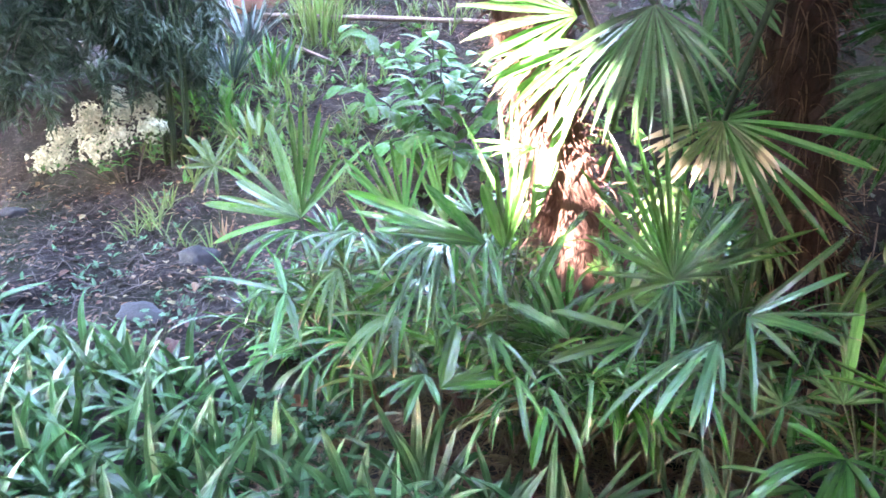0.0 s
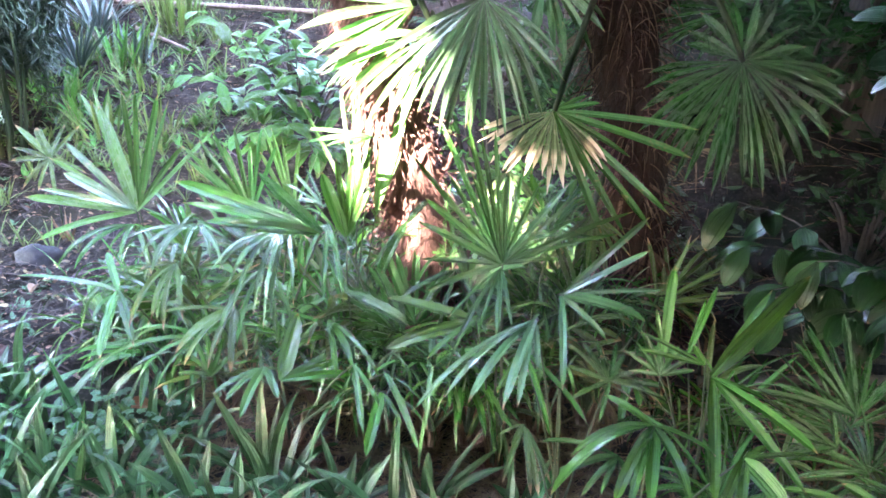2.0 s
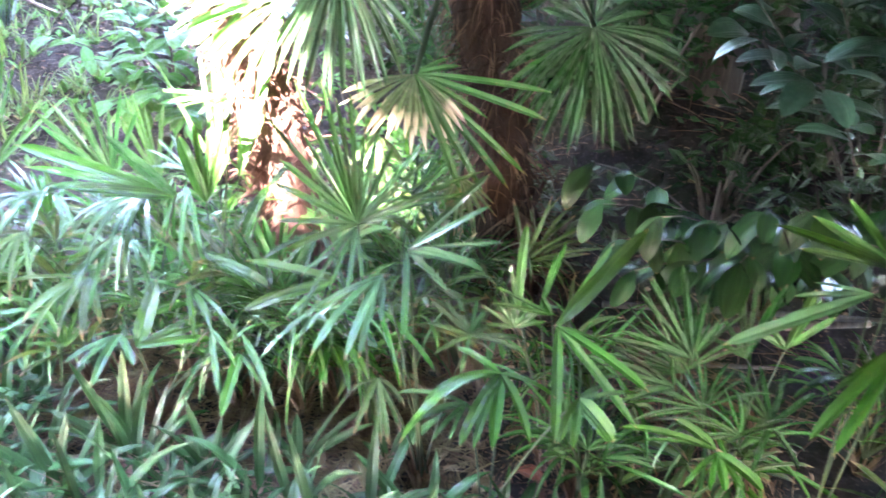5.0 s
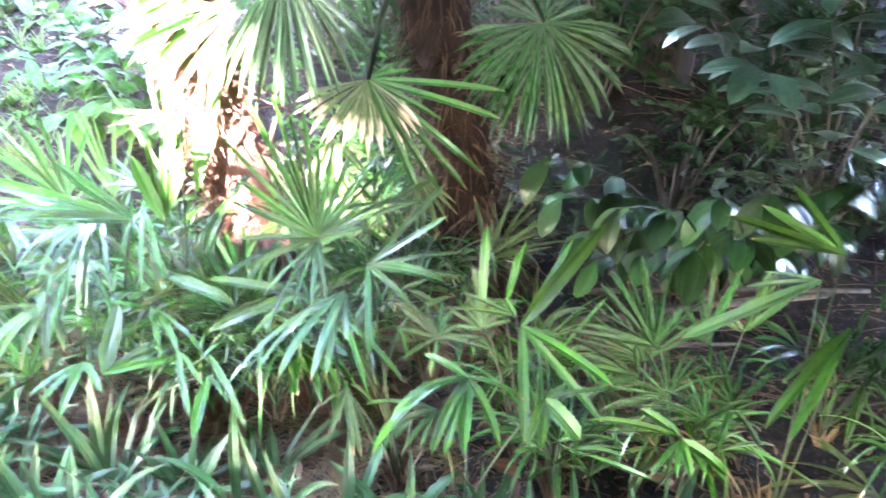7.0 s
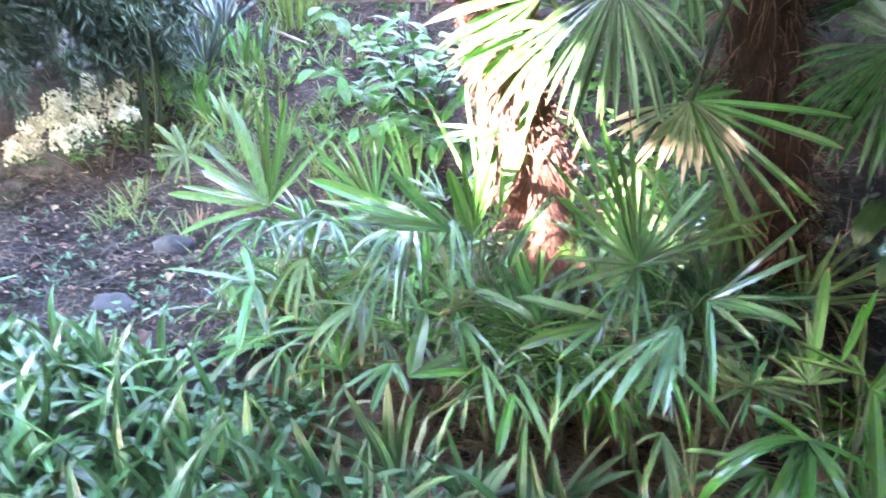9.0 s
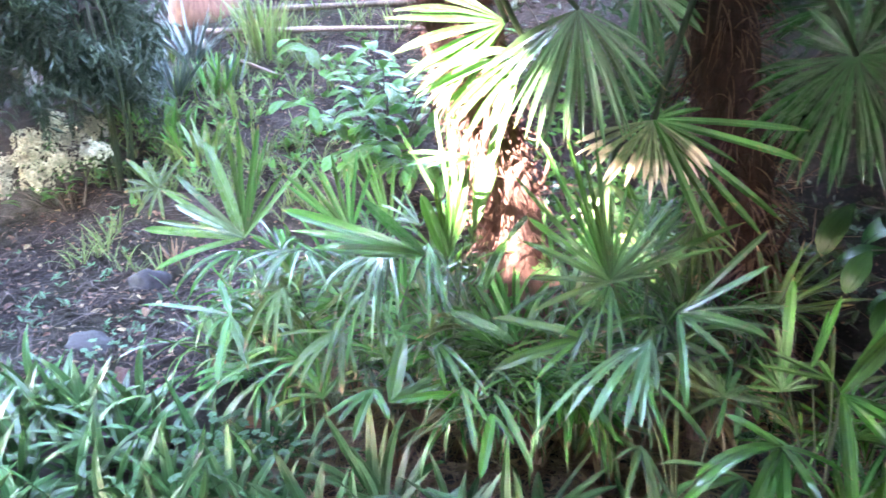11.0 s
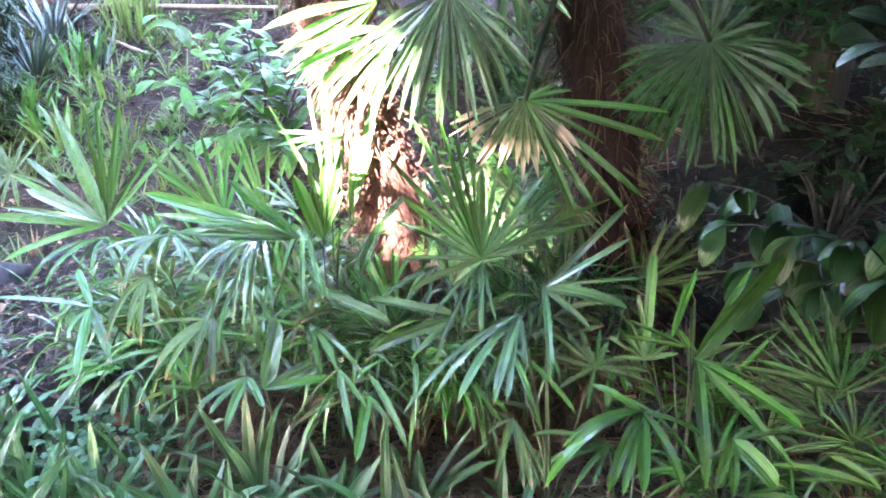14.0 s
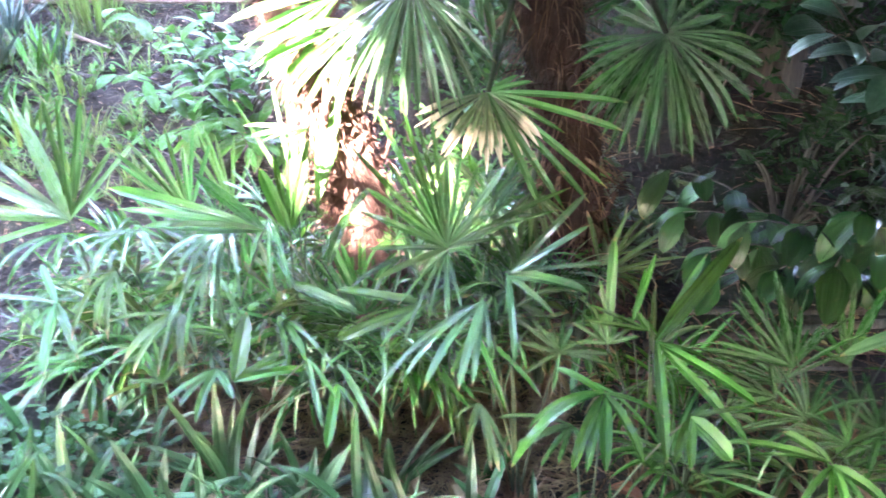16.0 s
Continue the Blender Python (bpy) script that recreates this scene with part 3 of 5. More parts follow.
        part("leaf", made.mesh("strap_leaf", STRAP), ob)


strap_rosette(-0.518, 1.718, [(170, 60, 0.301, 0.030, 0.1), (113, 71, 0.287, 0.033, 0.1), (79, 68, 0.238, 0.018, 0.2), (-169, 44, 0.254, 0.023, 0.6), (82, 68, 0.087, 0.034, 0.1), (-164, 37, 0.235, 0.023, 0.8)])
strap_rosette(-0.455, 1.683, [(50, 52, 0.254, 0.025, 0.1), (69, 65, 0.228, 0.025, 0.1), (27, 26, 0.134, 0.023, 0.8), (26, 18, 0.258, 0.019, 0.6), (170, 60, 0.230, 0.027, 0.2), (-167, 41, 0.159, 0.025, 0.8)])
strap_rosette(-0.264, 1.658, [(42, 54, 0.163, 0.024, 0.3), (151, 65, 0.228, 0.022, 0.1), (26, 32, 0.188, 0.025, 0.6), (-177, 44, 0.168, 0.024, 0.6), (80, 70, 0.160, 0.022, 0.2)])
strap_rosette(-0.062, 1.742, [(37, 56, 0.273, 0.018, 0.3), (27, 47, 0.271, 0.018, 0.5), (21, 41, 0.255, 0.030, 0.8), (27, 47, 0.229, 0.022, 0.5), (105, 71, 0.158, 0.034, 0.1), (164, 55, 0.163, 0.025, 0.4), (180, 36, 0.124, 0.022, 0.7)])
strap_rosette(0.187, 1.782, [(21, 55, 0.228, 0.030, 0.8), (38, 64, 0.182, 0.022, 0.4), (143, 62, 0.159, 0.022, 0.3), (166, 43, 0.107, 0.023, 0.6), (55, 68, 0.133, 0.020, 0.2)])
strap_rosette(-0.634, 1.576, [(166, 65, 0.276, 0.030, 0.2), (164, 67, 0.183, 0.027, 0.3), (88, 69, 0.207, 0.027, 0.2), (46, 45, 0.136, 0.025, 0.6), (-169, 52, 0.241, 0.027, 0.6)])
strap_rosette(-0.889, 1.600, [(117, 71, 0.245, 0.032, 0.1), (69, 58, 0.188, 0.029, 0.2), (168, 67, 0.208, 0.029, 0.2), (-163, 53, 0.161, 0.027, 0.6), (48, 35, 0.137, 0.027, 0.6)])
strap_rosette(-1.071, 1.577, [(129, 71, 0.248, 0.033, 0.1), (74, 58, 0.201, 0.030, 0.2), (175, 67, 0.180, 0.030, 0.4), (50, 29, 0.124, 0.028, 0.6), (-157, 52, 0.149, 0.028, 0.6)])
strap_rosette(-0.888, 1.947, [(154, 69, 0.170, 0.024, 0.2), (68, 61, 0.148, 0.022, 0.2), (-166, 47, 0.125, 0.024, 0.5), (42, 34, 0.119, 0.022, 0.5), (108, 71, 0.195, 0.021, 0.1)])
strap_rosette(-1.499, 1.457, [(47, 11, 0.277, 0.030, 0.3), (60, 28, 0.146, 0.030, 0.3), (-150, 51, 0.182, 0.026, 0.4), (92, 63, 0.163, 0.029, 0.1)])
strap_rosette(-1.586, 1.837, [(-170, 60, 0.190, 0.033, 0.1), (133, 71, 0.205, 0.036, 0.05), (89, 64, 0.194, 0.033, 0.05), (64, 45, 0.183, 0.030, 0.2), (-142, 27, 0.142, 0.030, 0.5), (45, 19, 0.169, 0.030, 0.5), (-68, 41, 0.057, 0.037, 0.6)])
strap_rosette(-2.050, 1.854, [(139, 71, 0.208, 0.037, 0.1), (96, 64, 0.194, 0.040, 0.1), (65, 38, 0.133, 0.033, 0.3), (-155, 55, 0.150, 0.033, 0.3), (47, 24, 0.129, 0.030, 0.6)])
strap_rosette(-1.077, 1.465, [(69, 54, 0.156, 0.034, 0.1), (-156, 47, 0.152, 0.032, 0.5), (166, 68, 0.171, 0.026, 0.2), (44, 22, 0.142, 0.027, 0.6)])


# ---- clover-like herb ----
def herb(place, seed):
    rng = random.Random(seed)
    x, y = place
    ob = thing("herb", (x, y, height(x, y)), "low pale green herb with small rounded leaves", "herb", "herbs among ground cover")
    stems, leaves = [], Blades()
    for _ in range(11):
        a, r = rng.uniform(0, 6.3), rng.uniform(0.02, 0.1)
        top = Vector((math.cos(a) * r, math.sin(a) * r, rng.uniform(0.07, 0.15)))
        for j in range(5):
            b = j * 1.257 + rng.uniform(-0.2, 0.2)
            leaves.blade(top, (math.cos(b), math.sin(b), 0.15), (0, 0, 1), rng.uniform(0.012, 0.02), 0.012, 0.5, 0.12, 6, pointed=3.0, base=0.3)
        stems.append(top)
    tagged(part("foliage", leaves.mesh("foliage", HERB), ob), kind="stuff")
    for top in stems:
        v, f = tube([(0, 0, 0), top * 0.5 + Vector((0, 0, 0.02)), top], [0.002, 0.0016, 0.001], 5)
        part("stem", mesh_of("stem", v, f, STALK), ob)


for i, p in enumerate([(-1.02, 1.78), (-0.92, 1.7), (-0.84, 1.78), (-1.12, 1.7), (-0.98, 1.62), (-1.06, 1.86), (-1.7, 2.1)]):
    herb(p, 100 + i)


# ---- broad-leaved shrubs ----
def oval(length, width, seed):
    made = Blades()
    rng = random.Random(seed)
    made.blade((0, 0, 0), (1, 0, 0.1), (0, 0, 1), length, width, 1.3, 0.06, 11, bend=rng.uniform(-0.35, 0.35), pointed=3.4, base=0.12)
    return made


def shrub(name, base, shoots, leaf_len, leaf_wide, mat, label, category, seed, per=8, stem_r=0.007, spreading=0.75, hang=(-0.5, 0.25)):
    """Bent shoots from one foot, each with broad leaves set alternately along its upper part."""
    rng = random.Random(seed)
    ob = thing(name, base, label, category)
    o = Vector(base)
    meshes = [oval(leaf_len * k, leaf_wide * k, i).mesh("leaf", mat) for i, k in enumerate((1.0, 0.85, 0.7, 1.1))]
    for tip in shoots:
        end = Vector(tip) - o
        pts = curve_points((0, 0, 0), end, (0, 0, 0.12 * end.length), 9)
        v, f = tube(pts, [stem_r * (1 - 0.75 * i / 8) for i in range(9)], 6)
        shoot = part("shoot", mesh_of("shoot", v, f, BARK), ob)
        for i in range(per):
            s = 1 - 0.62 * (i / per) ** 1.1
            j = min(int(s * 8), 7)
            p = pts[j].lerp(pts[j + 1], s * 8 - j)
            d = (pts[j + 1] - pts[j]).normalized()
            side = d.cross(Vector((0, 0, 1))).normalized() * (1 if i % 2 else -1)
            way = (d * (1.0 if i == 0 else 0.55) + side * (0.15 if i == 0 else spreading) + Vector((0, 0, rng.uniform(*hang)))).normalized()
            z = (Vector((0, 0, 1)) + Vector((rng.uniform(-0.4, 0.4), rng.uniform(-0.6, 0.1), 0)))
            yax = z.cross(way).normalized()
            m = Matrix((way, yax, way.cross(yax))).transposed().to_4x4()
            m.translation = p
            part("leaf", rng.choice(meshes), shoot, "", m)
    return ob


def leaf_cloud(name, centres, size, count, leaf, mat, seed, narrow=0.45, hang=0.3, gaps=()):
    """Very many small leaves in clumps. gaps: points, ways and radii that stay free."""
    rng = np.random.default_rng(seed)
    pts = []
    for c, r, n in centres:
        p = rng.normal(size=(n, 3))
        p /= np.linalg.norm(p, axis=1)[:, None]
        p *= (rng.random(n) ** 0.45)[:, None]
        pts.append(p * np.array(r) + np.array(c))
    p = np.concatenate(pts)
    for g, w, r in gaps:
        g, w = np.array(g), np.array(w)
        q = p - g
        dist = np.linalg.norm(q - np.outer(q @ w, w), axis=1)
        p = p[dist > r]
    n = len(p)
    d = rng.normal(size=(n, 3))
    d[:, 2] = d[:, 2] * 0.6 - hang
    d /= np.linalg.norm(d, axis=1)[:, None]
    s = np.cross(d, rng.normal(size=(n, 3)))
    s /= np.linalg.norm(s, axis=1)[:, None]
    ln = leaf * rng.uniform(0.6, 1.2, n)[:, None]
    up = np.cross(d, s) * ln * 0.08
    a, b = p, p + d * ln
    m = p + d * ln * 0.45
    l, r = m + s * ln * narrow / 2 + up, m - s * ln * narrow / 2 + up
    v = np.stack([a, l, b, r], 1).reshape(-1, 3)
    i = np.arange(n)[:, None] * 4
    f = np.concatenate([i + [0, 1, 2], i + [0, 2, 3]], 0)
    me = bpy.data.meshes.new(name)
    me.from_pydata(v.tolist(), [], f.tolist())
    layer = me.uv_layers.new(name="UVMap")
    uv = np.tile(np.array([[0.5, 0], [0, 0.45], [0.5, 0.9], [1, 0.45]], dtype=np.float32), (n, 1))
    idx = np.empty(len(me.loops), dtype=np.int32)
    me.loops.foreach_get("vertex_index", idx)
    layer.data.foreach_set("uv", uv[idx].ravel())
    me.materials.append(mat)
    return me


def limb_mesh(name, paths, mat, sides=8):
    v, f = [], []
    for pts, r0, r1 in paths:
        n = len(pts)
        a, b = tube(pts, [r0 + (r1 - r0) * i / (n - 1) for i in range(n)], sides)
        f += [tuple(i + len(v) for i in q) for q in b]
        v += a
    return mesh_of(name, v, f, mat)


# ---- added trees, mostly out of view, which keep sun and sky off the garden ----
# Points where the added crowns are cut open so sun comes through.
PATCH = (-0.36, 2.2, 1.15)
OPENINGS = ((PATCH, 0.4), ((0.15, 2.22, 0.88), 0.17), ((0.2, 2.65, 0.4), 0.11), ((-0.04, 2.95, 0.9), 0.13), ((-0.14, 2.2, 0.62), 0.12))


def shade_tree(x, y, top, wide, seed, leaf=0.3, count=20000, low=1.0):
    rng = random.Random(seed)
    z = height(x, y)
    ob = thing("tree", (x, y, z), "added broad-leaved tree, mostly out of view, that shades the garden", "tree", "trees beside the garden")
    trunk = [(0, 0, -0.2), (0.05, 0.03, 0.8), (-0.04, 0.1, 2.0), (0.05, 0.0, top * 0.75)]
    limbs, clumps = [], []
    for _ in range(26):
        a, h = rng.uniform(0, 6.3), rng.uniform(low, top)
        k = 1 - 0.55 * ((h - low) / (top - low)) ** 2
        r = wide * k * rng.uniform(0.35, 0.95)
        end = Vector((math.cos(a) * r, math.sin(a) * r, h))
        limbs.append((curve_points((0, 0, max(0.3, h - 0.9)), end, (0, 0, 0.2), 6), 0.04, 0.008))
        s = rng.uniform(0.6, 1.0)
        clumps.append((tuple(end), (s, s, s * 0.75), count // 26))
    part("trunk", limb_mesh("trunk", [([Vector(p) for p in trunk], 0.16, 0.06)], BARK), ob)
    for path in limbs:
        part("limb", limb_mesh("limb", [path], BARK, 5), ob)
    part("crown", leaf_cloud("crown", clumps, 1, count, leaf, TREE, seed, gaps=[(tuple(Vector(g) - ob.location), tuple(SUN), r) for g, r in OPENINGS]), ob)


OPEN_SIDE = ((-6.6, 6.0, 9.0, 2.8, 0.8), (-6.4, 1.9, 9.5, 2.8, 0.8), (-6.2, -1.9, 9.5, 2.8, 0.8), (-4.2, -4.6, 9.5, 2.8, 0.8), (-0.9, -5.2, 9.0, 2.7, 0.3), (-3.1, -1.9, 8.5, 2.4, 2.6), (-5.4, 0.0, 8.5, 2.6, 1.0), (-5.6, 3.9, 8.0, 2.4, 1.2), (-4.6, -2.6, 8.5, 2.4, 1.6))
SHADY_SIDE = ((4.2, -3.2, 7.5, 2.5, 0.2), (3.9, 5.2, 7.5, 2.5, 0.4), (5.0, 1.2, 8.0, 2.6, 0.2), (-0.6, -2.9, 7.5, 2.05, 3.0), (2.0, 1.25, 6.0, 2.15, 2.4), (3.6, -0.9, 5.0, 1.7, 0.3), (2.0, -3.8, 6.0, 2.2, 0.3), (2.95, 2.7, 6.0, 2.1, 2.0), (2.2, 0.4, 6.5, 2.3, 2.4), (1.7, -1.25, 6.5, 2.2, 2.3),
                             (1.9, 4.4, 6.0, 1.8, 2.4), (2.2, 7.2, 6.5, 2.3, 1.0), (0.6, 6.2, 4.4, 1.9, 1.3), (-2.8, 10.5, 7.5, 2.8, 1.5), (-6.5, 10.0, 7.5, 2.8, 1.0), (2.7, 3.7, 5.5, 2.0, 1.9), (1.4, 3.7, 5.0, 1.6, 2.3))
for x, y, top, wide, low in OPEN_SIDE + SHADY_SIDE:
    shade_tree(x, y, top, wide, int(abs(x * 10) + abs(y * 100)), low=low)


# ---- drooping tree with thin leaves, and the white-flowered shrub below it ----
def drooping_tree(x, y, seed):
    rng = random.Random(seed)
    z = height(x, y)
    ob = thing("weeping_tree", (x, y, z), "small weeping tree with thin dark grey-green leaves", "tree")
    stems = []
    for dx, dy, top in ((0.0, 0.0, 1.5), (0.04, 0.04, 1.2), (-0.05, 0.03, 1.4), (0.02, -0.05, 1.0), (-0.03, -0.04, 1.2), (0.06, -0.02, 1.1)):
        stems.append((curve_points((dx, dy, -0.05), (dx * 3 - 0.1, dy * 2, top), (0.06, 0, 0), 7), 0.013, 0.006))
    for path in stems:
        part("stem", limb_mesh("stem", [path], STALK, 7), ob)
    limbs, clumps = [], []
    for i in range(300):
        a = rng.uniform(0, 6.3)
        r = 1.0 * math.sqrt(rng.random())
        end = Vector((math.cos(a) * r * 1.1 - 0.9, math.sin(a) * r, 1.3 - 0.5 * r * r + rng.uniform(-0.4, 0.35) - 0.22 * smooth(0.5, 1.6, -math.cos(a) * r * 1.15 + 0.72)))
        start = Vector((-0.1, 0, rng.uniform(0.8, 1.4)))
        pts = curve_points(start, end, (0, 0, 0.22), 6)
        low = end + Vector((0, 0, -rng.uniform(0.1, 0.3) - (rng.uniform(0, 0.4) if end.x < -0.9 else 0)))
        pts.append(low)
        limbs.append((pts, 0.006, 0.0015))
        clumps += [(tuple(end), (0.13, 0.13, 0.06), 60), (tuple(end.lerp(low, 0.6)), (0.05, 0.05, 0.14), 70)]
    tagged(part("twig_tangle", limb_mesh("twig_tangle", limbs, BARK, 4), ob), kind="stuff")
    part("crown", leaf_cloud("crown", clumps, 1, 0, 0.085, CONIFER, seed, 0.2, 1.1), ob)


drooping_tree(-2.76, 3.58, 51)


def flower_shrub(x, y, seed):
    rng = random.Random(seed)
    z = height(x, y)
    ob = thing("flowering_shrub", (x, y, z), "low shrub covered with cream-white flower heads", "shrub")
    stems, leaves = [], Blades()
    heads = [(-0.32, -0.12, 0.22), (-0.22, 0.0, 0.34), (-0.1, 0.08, 0.42), (0.02, 0.02, 0.36), (0.12, 0.12, 0.4), (-0.12, -0.12, 0.28), (0.05, -0.1, 0.26), (0.2, 0.0, 0.3), (-0.4, -0.2, 0.1), (-0.28, -0.22, 0.14), (-0.02, -0.2, 0.2)]
    for hx, hy, hz in heads:
        stems.append((curve_points((hx * 0.3, hy * 0.3, -0.02), (hx, hy, hz), (0, 0, 0.03), 5), 0.005, 0.003))
        petals = Blades()
        for _ in range(110):
            d = Vector((rng.gauss(0, 1), rng.gauss(0, 1), rng.gauss(0.4, 0.8))).normalized()
            p = Vector((hx, hy, hz)) + d * rng.uniform(0.02, 0.09)
            for j in range(3):
                e = d.orthogonal().normalized()
                e.rotate(Matrix.Rotation(j * 2.094 + rng.random(), 3, d))
                petals.blade(p, e + d * 0.5, d, rng.uniform(0.016, 0.027), 0.014, 0.3, 0.1, 4, pointed=2.6, base=0.4)
        tagged(part("flower_head", petals.mesh("flower_head", PETAL), ob), kind="stuff")
        for _ in range(9):
            a = rng.uniform(0, 6.3)
            leaves.blade((hx, hy, hz * rng.uniform(0.3, 0.85)), (math.cos(a), math.sin(a), rng.uniform(0, 0.6)), (0, 0, 1), rng.uniform(0.06, 0.12), 0.024, 1.2, 0.2, 6, pointed=2)
    for path in stems:
        part("stem", limb_mesh("stem", [path], BARK, 5), ob)
    tagged(part("foliage", leaves.mesh("foliage", BUSH), ob), kind="stuff")


flower_shrub(-2.95, 3.4, 52)


# ---- clumps on the slope behind ----
def clump(name, x, y, count, length, width, mat, label, category, seed, lean=0.6, droop=0.8, patch=0.08, group="", cut=None):
    rng = random.Random(seed)
    ob = thing(name, (x, y, height(x, y)), label, category, group)
    for i in range(count):
        made = Blades()
        a = rng.uniform(0, 6.3) if cut is None else rng.uniform(*cut)
        r = patch * math.sqrt(rng.random())
        k = lean * rng.uniform(0.2, 1.3)
        made.blade((math.cos(a) * r, math.sin(a) * r, -0.01), (math.cos(a) * k, math.sin(a) * k, 1), (-math.cos(a), -math.sin(a), k), length * rng.uniform(0.6, 1.1), width * rng.uniform(0.8, 1.2), droop * rng.uniform(0.5, 1.4), 0.2, 7, pointed=1.8, base=0.6)
        part("blade", made.mesh("blade", mat), ob)
    return ob


clump("yucca", -3.0, 4.55, 44, 0.5, 0.02, BLUE, "spiky yucca with stiff blue-grey blades", "yucca", 61, 1.3, 0.4)
clump("yucca", -3.15, 5.0, 40, 0.5, 0.02, BLUE, "spiky yucca with stiff blue-grey blades", "yucca", 62, 1.2, 0.4)
clump("iris_clump", -2.68, 4.5, 16, 0.42, 0.03, BUSH, "clump of upright green sword-shaped leaves", "iris", 63, 0.45, 0.3)
clump("iris_clump", -2.62, 4.62, 10, 0.36, 0.03, BLUE, "clump of upright pale green sword-shaped leaves", "iris", 64, 0.4, 0.3)
clump("grass_clump", -2.6, 5.1, 60, 0.36, 0.014, GRASS, "tall tuft of yellow-green grass on the slope", "grass", 65, 0.4, 0.6, 0.2)
clump("grass_clump", -2.75, 5.4, 60, 0.36, 0.014, GRASS, "tall tuft of yellow-green grass on the slope", "grass", 66, 0.5, 0.6, 0.22)
clump("leafy_clump", -2.6, 4.0, 30, 0.24, 0.03, BUSH, "low leafy green plants at the edge of a bank", "plant", 67, 0.8, 1.0, 0.2)
clump("leafy_clump", -2.35, 3.85, 26, 0.26, 0.026, GRASS, "low leafy yellow-green plants at the edge of a bank", "plant", 68, 0.7, 0.8, 0.18)
clump("leafy_clump", -2.85, 4.15, 30, 0.22, 0.034, BUSH, "low leafy green plants below the yucca", "plant", 69, 0.9, 1.0, 0.2)
clump("leafy_clump", -2.7, 3.7, 12, 0.28, 0.03, GRASS, "yellow-green leaves drooping beside the weeping tree", "plant", 70, 0.9, 1.4, 0.1)
clump("leafy_clump", -2.4, 4.35, 26, 0.2, 0.02, GRASS, "low leafy green plants on the slope", "plant", 73, 0.8, 1.0, 0.2)
clump("leafy_clump", -2.1, 3.95, 20, 0.2, 0.014, GRASS, "thin green plants on the slope", "plant", 74, 0.5, 0.8, 0.15)


# ---- undergrowth on the bank, mostly coloured near black to stand in for shade ----
def undergrowth(x, y, wide, tall, count, seed, mat, leaf=0.085):
    z = height(x, y)
    ob = thing("undergrowth_bush", (x, y, z), "dense evergreen bush on the shaded bank", "bush", "bushes on the shaded bank")
    rng = random.Random(seed)
    limbs, clumps = [], []
    for _ in range(14):
        a, r, h = rng.uniform(0, 6.3), wide * math.sqrt(rng.random()), tall * rng.uniform(0.15, 1.0)
        end = (math.cos(a) * r, math.sin(a) * r * 0.7, h)
        limbs.append((curve_points((0, 0, -0.05), end, (0, 0, 0.1), 6), 0.012, 0.003))
        s = rng.uniform(0.16, 0.3)
        clumps.append((end, (s, s, s * 0.7), count // 14))
    for path in limbs:
        part("limb", limb_mesh("limb", [path], BARK, 5), ob)
    part("foliage", leaf_cloud("foliage", clumps, 1, count, leaf, mat, seed, 0.42), ob)


# Added: first three, beside the view, block light; sixth and seventh darken bare soil.
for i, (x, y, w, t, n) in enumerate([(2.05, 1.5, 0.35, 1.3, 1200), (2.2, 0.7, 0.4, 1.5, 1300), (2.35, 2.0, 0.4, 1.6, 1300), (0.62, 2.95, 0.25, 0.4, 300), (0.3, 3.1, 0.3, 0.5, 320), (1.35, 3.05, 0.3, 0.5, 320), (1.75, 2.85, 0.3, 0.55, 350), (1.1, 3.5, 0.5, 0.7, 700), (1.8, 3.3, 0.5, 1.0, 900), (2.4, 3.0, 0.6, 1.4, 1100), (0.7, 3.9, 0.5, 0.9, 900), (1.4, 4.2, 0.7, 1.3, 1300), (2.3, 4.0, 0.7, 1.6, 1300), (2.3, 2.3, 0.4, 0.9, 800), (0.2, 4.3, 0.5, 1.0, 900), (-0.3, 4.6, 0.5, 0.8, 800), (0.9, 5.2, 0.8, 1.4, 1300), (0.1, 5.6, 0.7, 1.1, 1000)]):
    undergrowth(x, y, w, t, n, 300 + i, UNDER_SHADED if i % 3 else TREE)
undergrowth(-0.05, 3.05, 0.3, 0.9, 500, 340, BUSH, 0.06)
undergrowth(0.25, 3.0, 0.2, 0.7, 500, 341, BUSH, 0.07)


# ---- fan palms ----
def palm_foot(palm):
    """Old brown sheaths round the foot."""
    rng = random.Random(int(abs(palm.location.x * 1000)))
    made = Blades()
    for i in range(16):
        a = i * 2.4
        made.blade((math.cos(a) * 0.012, math.sin(a) * 0.012, -0.02), (math.cos(a) * 0.35, math.sin(a) * 0.35, 1), (-math.cos(a), -math.sin(a), 0.3), rng.uniform(0.05, 0.17), 0.013, rng.uniform(0, 0.7), 0.3, 6, pointed=1.4, base=1.0)
    part("sheath", made.mesh("sheath", DEAD), palm, "dry brown fibrous sheath")


def palm_trunk(palm, axis, radius, mat, seed, hair_mat, hair=1.0):
    """A trunk wrapped in matted fibre, with stubs of old leaf stalks."""
    rng = random.Random(seed)
    pts = []
    axis = [Vector(p) for p in axis]
    for i in range(len(axis) - 1):
        n = max(4, int((axis[i + 1] - axis[i]).length / 0.04))
        pts += [axis[i].lerp(axis[i + 1], k / n) for k in range(n)]
    pts.append(axis[-1])
    v, f = tube(pts, [radius] * len(pts), 28)
    v = [p + (p - pts[i // 28]) * (0.35 * noise.noise(Vector((p.x * 9, p.y * 9, p.z * 4 + seed))) + 0.25 * noise.noise(Vector((p.x * 30, p.y * 30, p.z * 9)))) for i, p in enumerate(v)]
    trunk = part("trunk", mesh_of("trunk", v, f, mat), palm)
    flaps = Blades()
    for i in range(140):
        j = min(len(pts) - 2, int(len(pts) * i / 140))
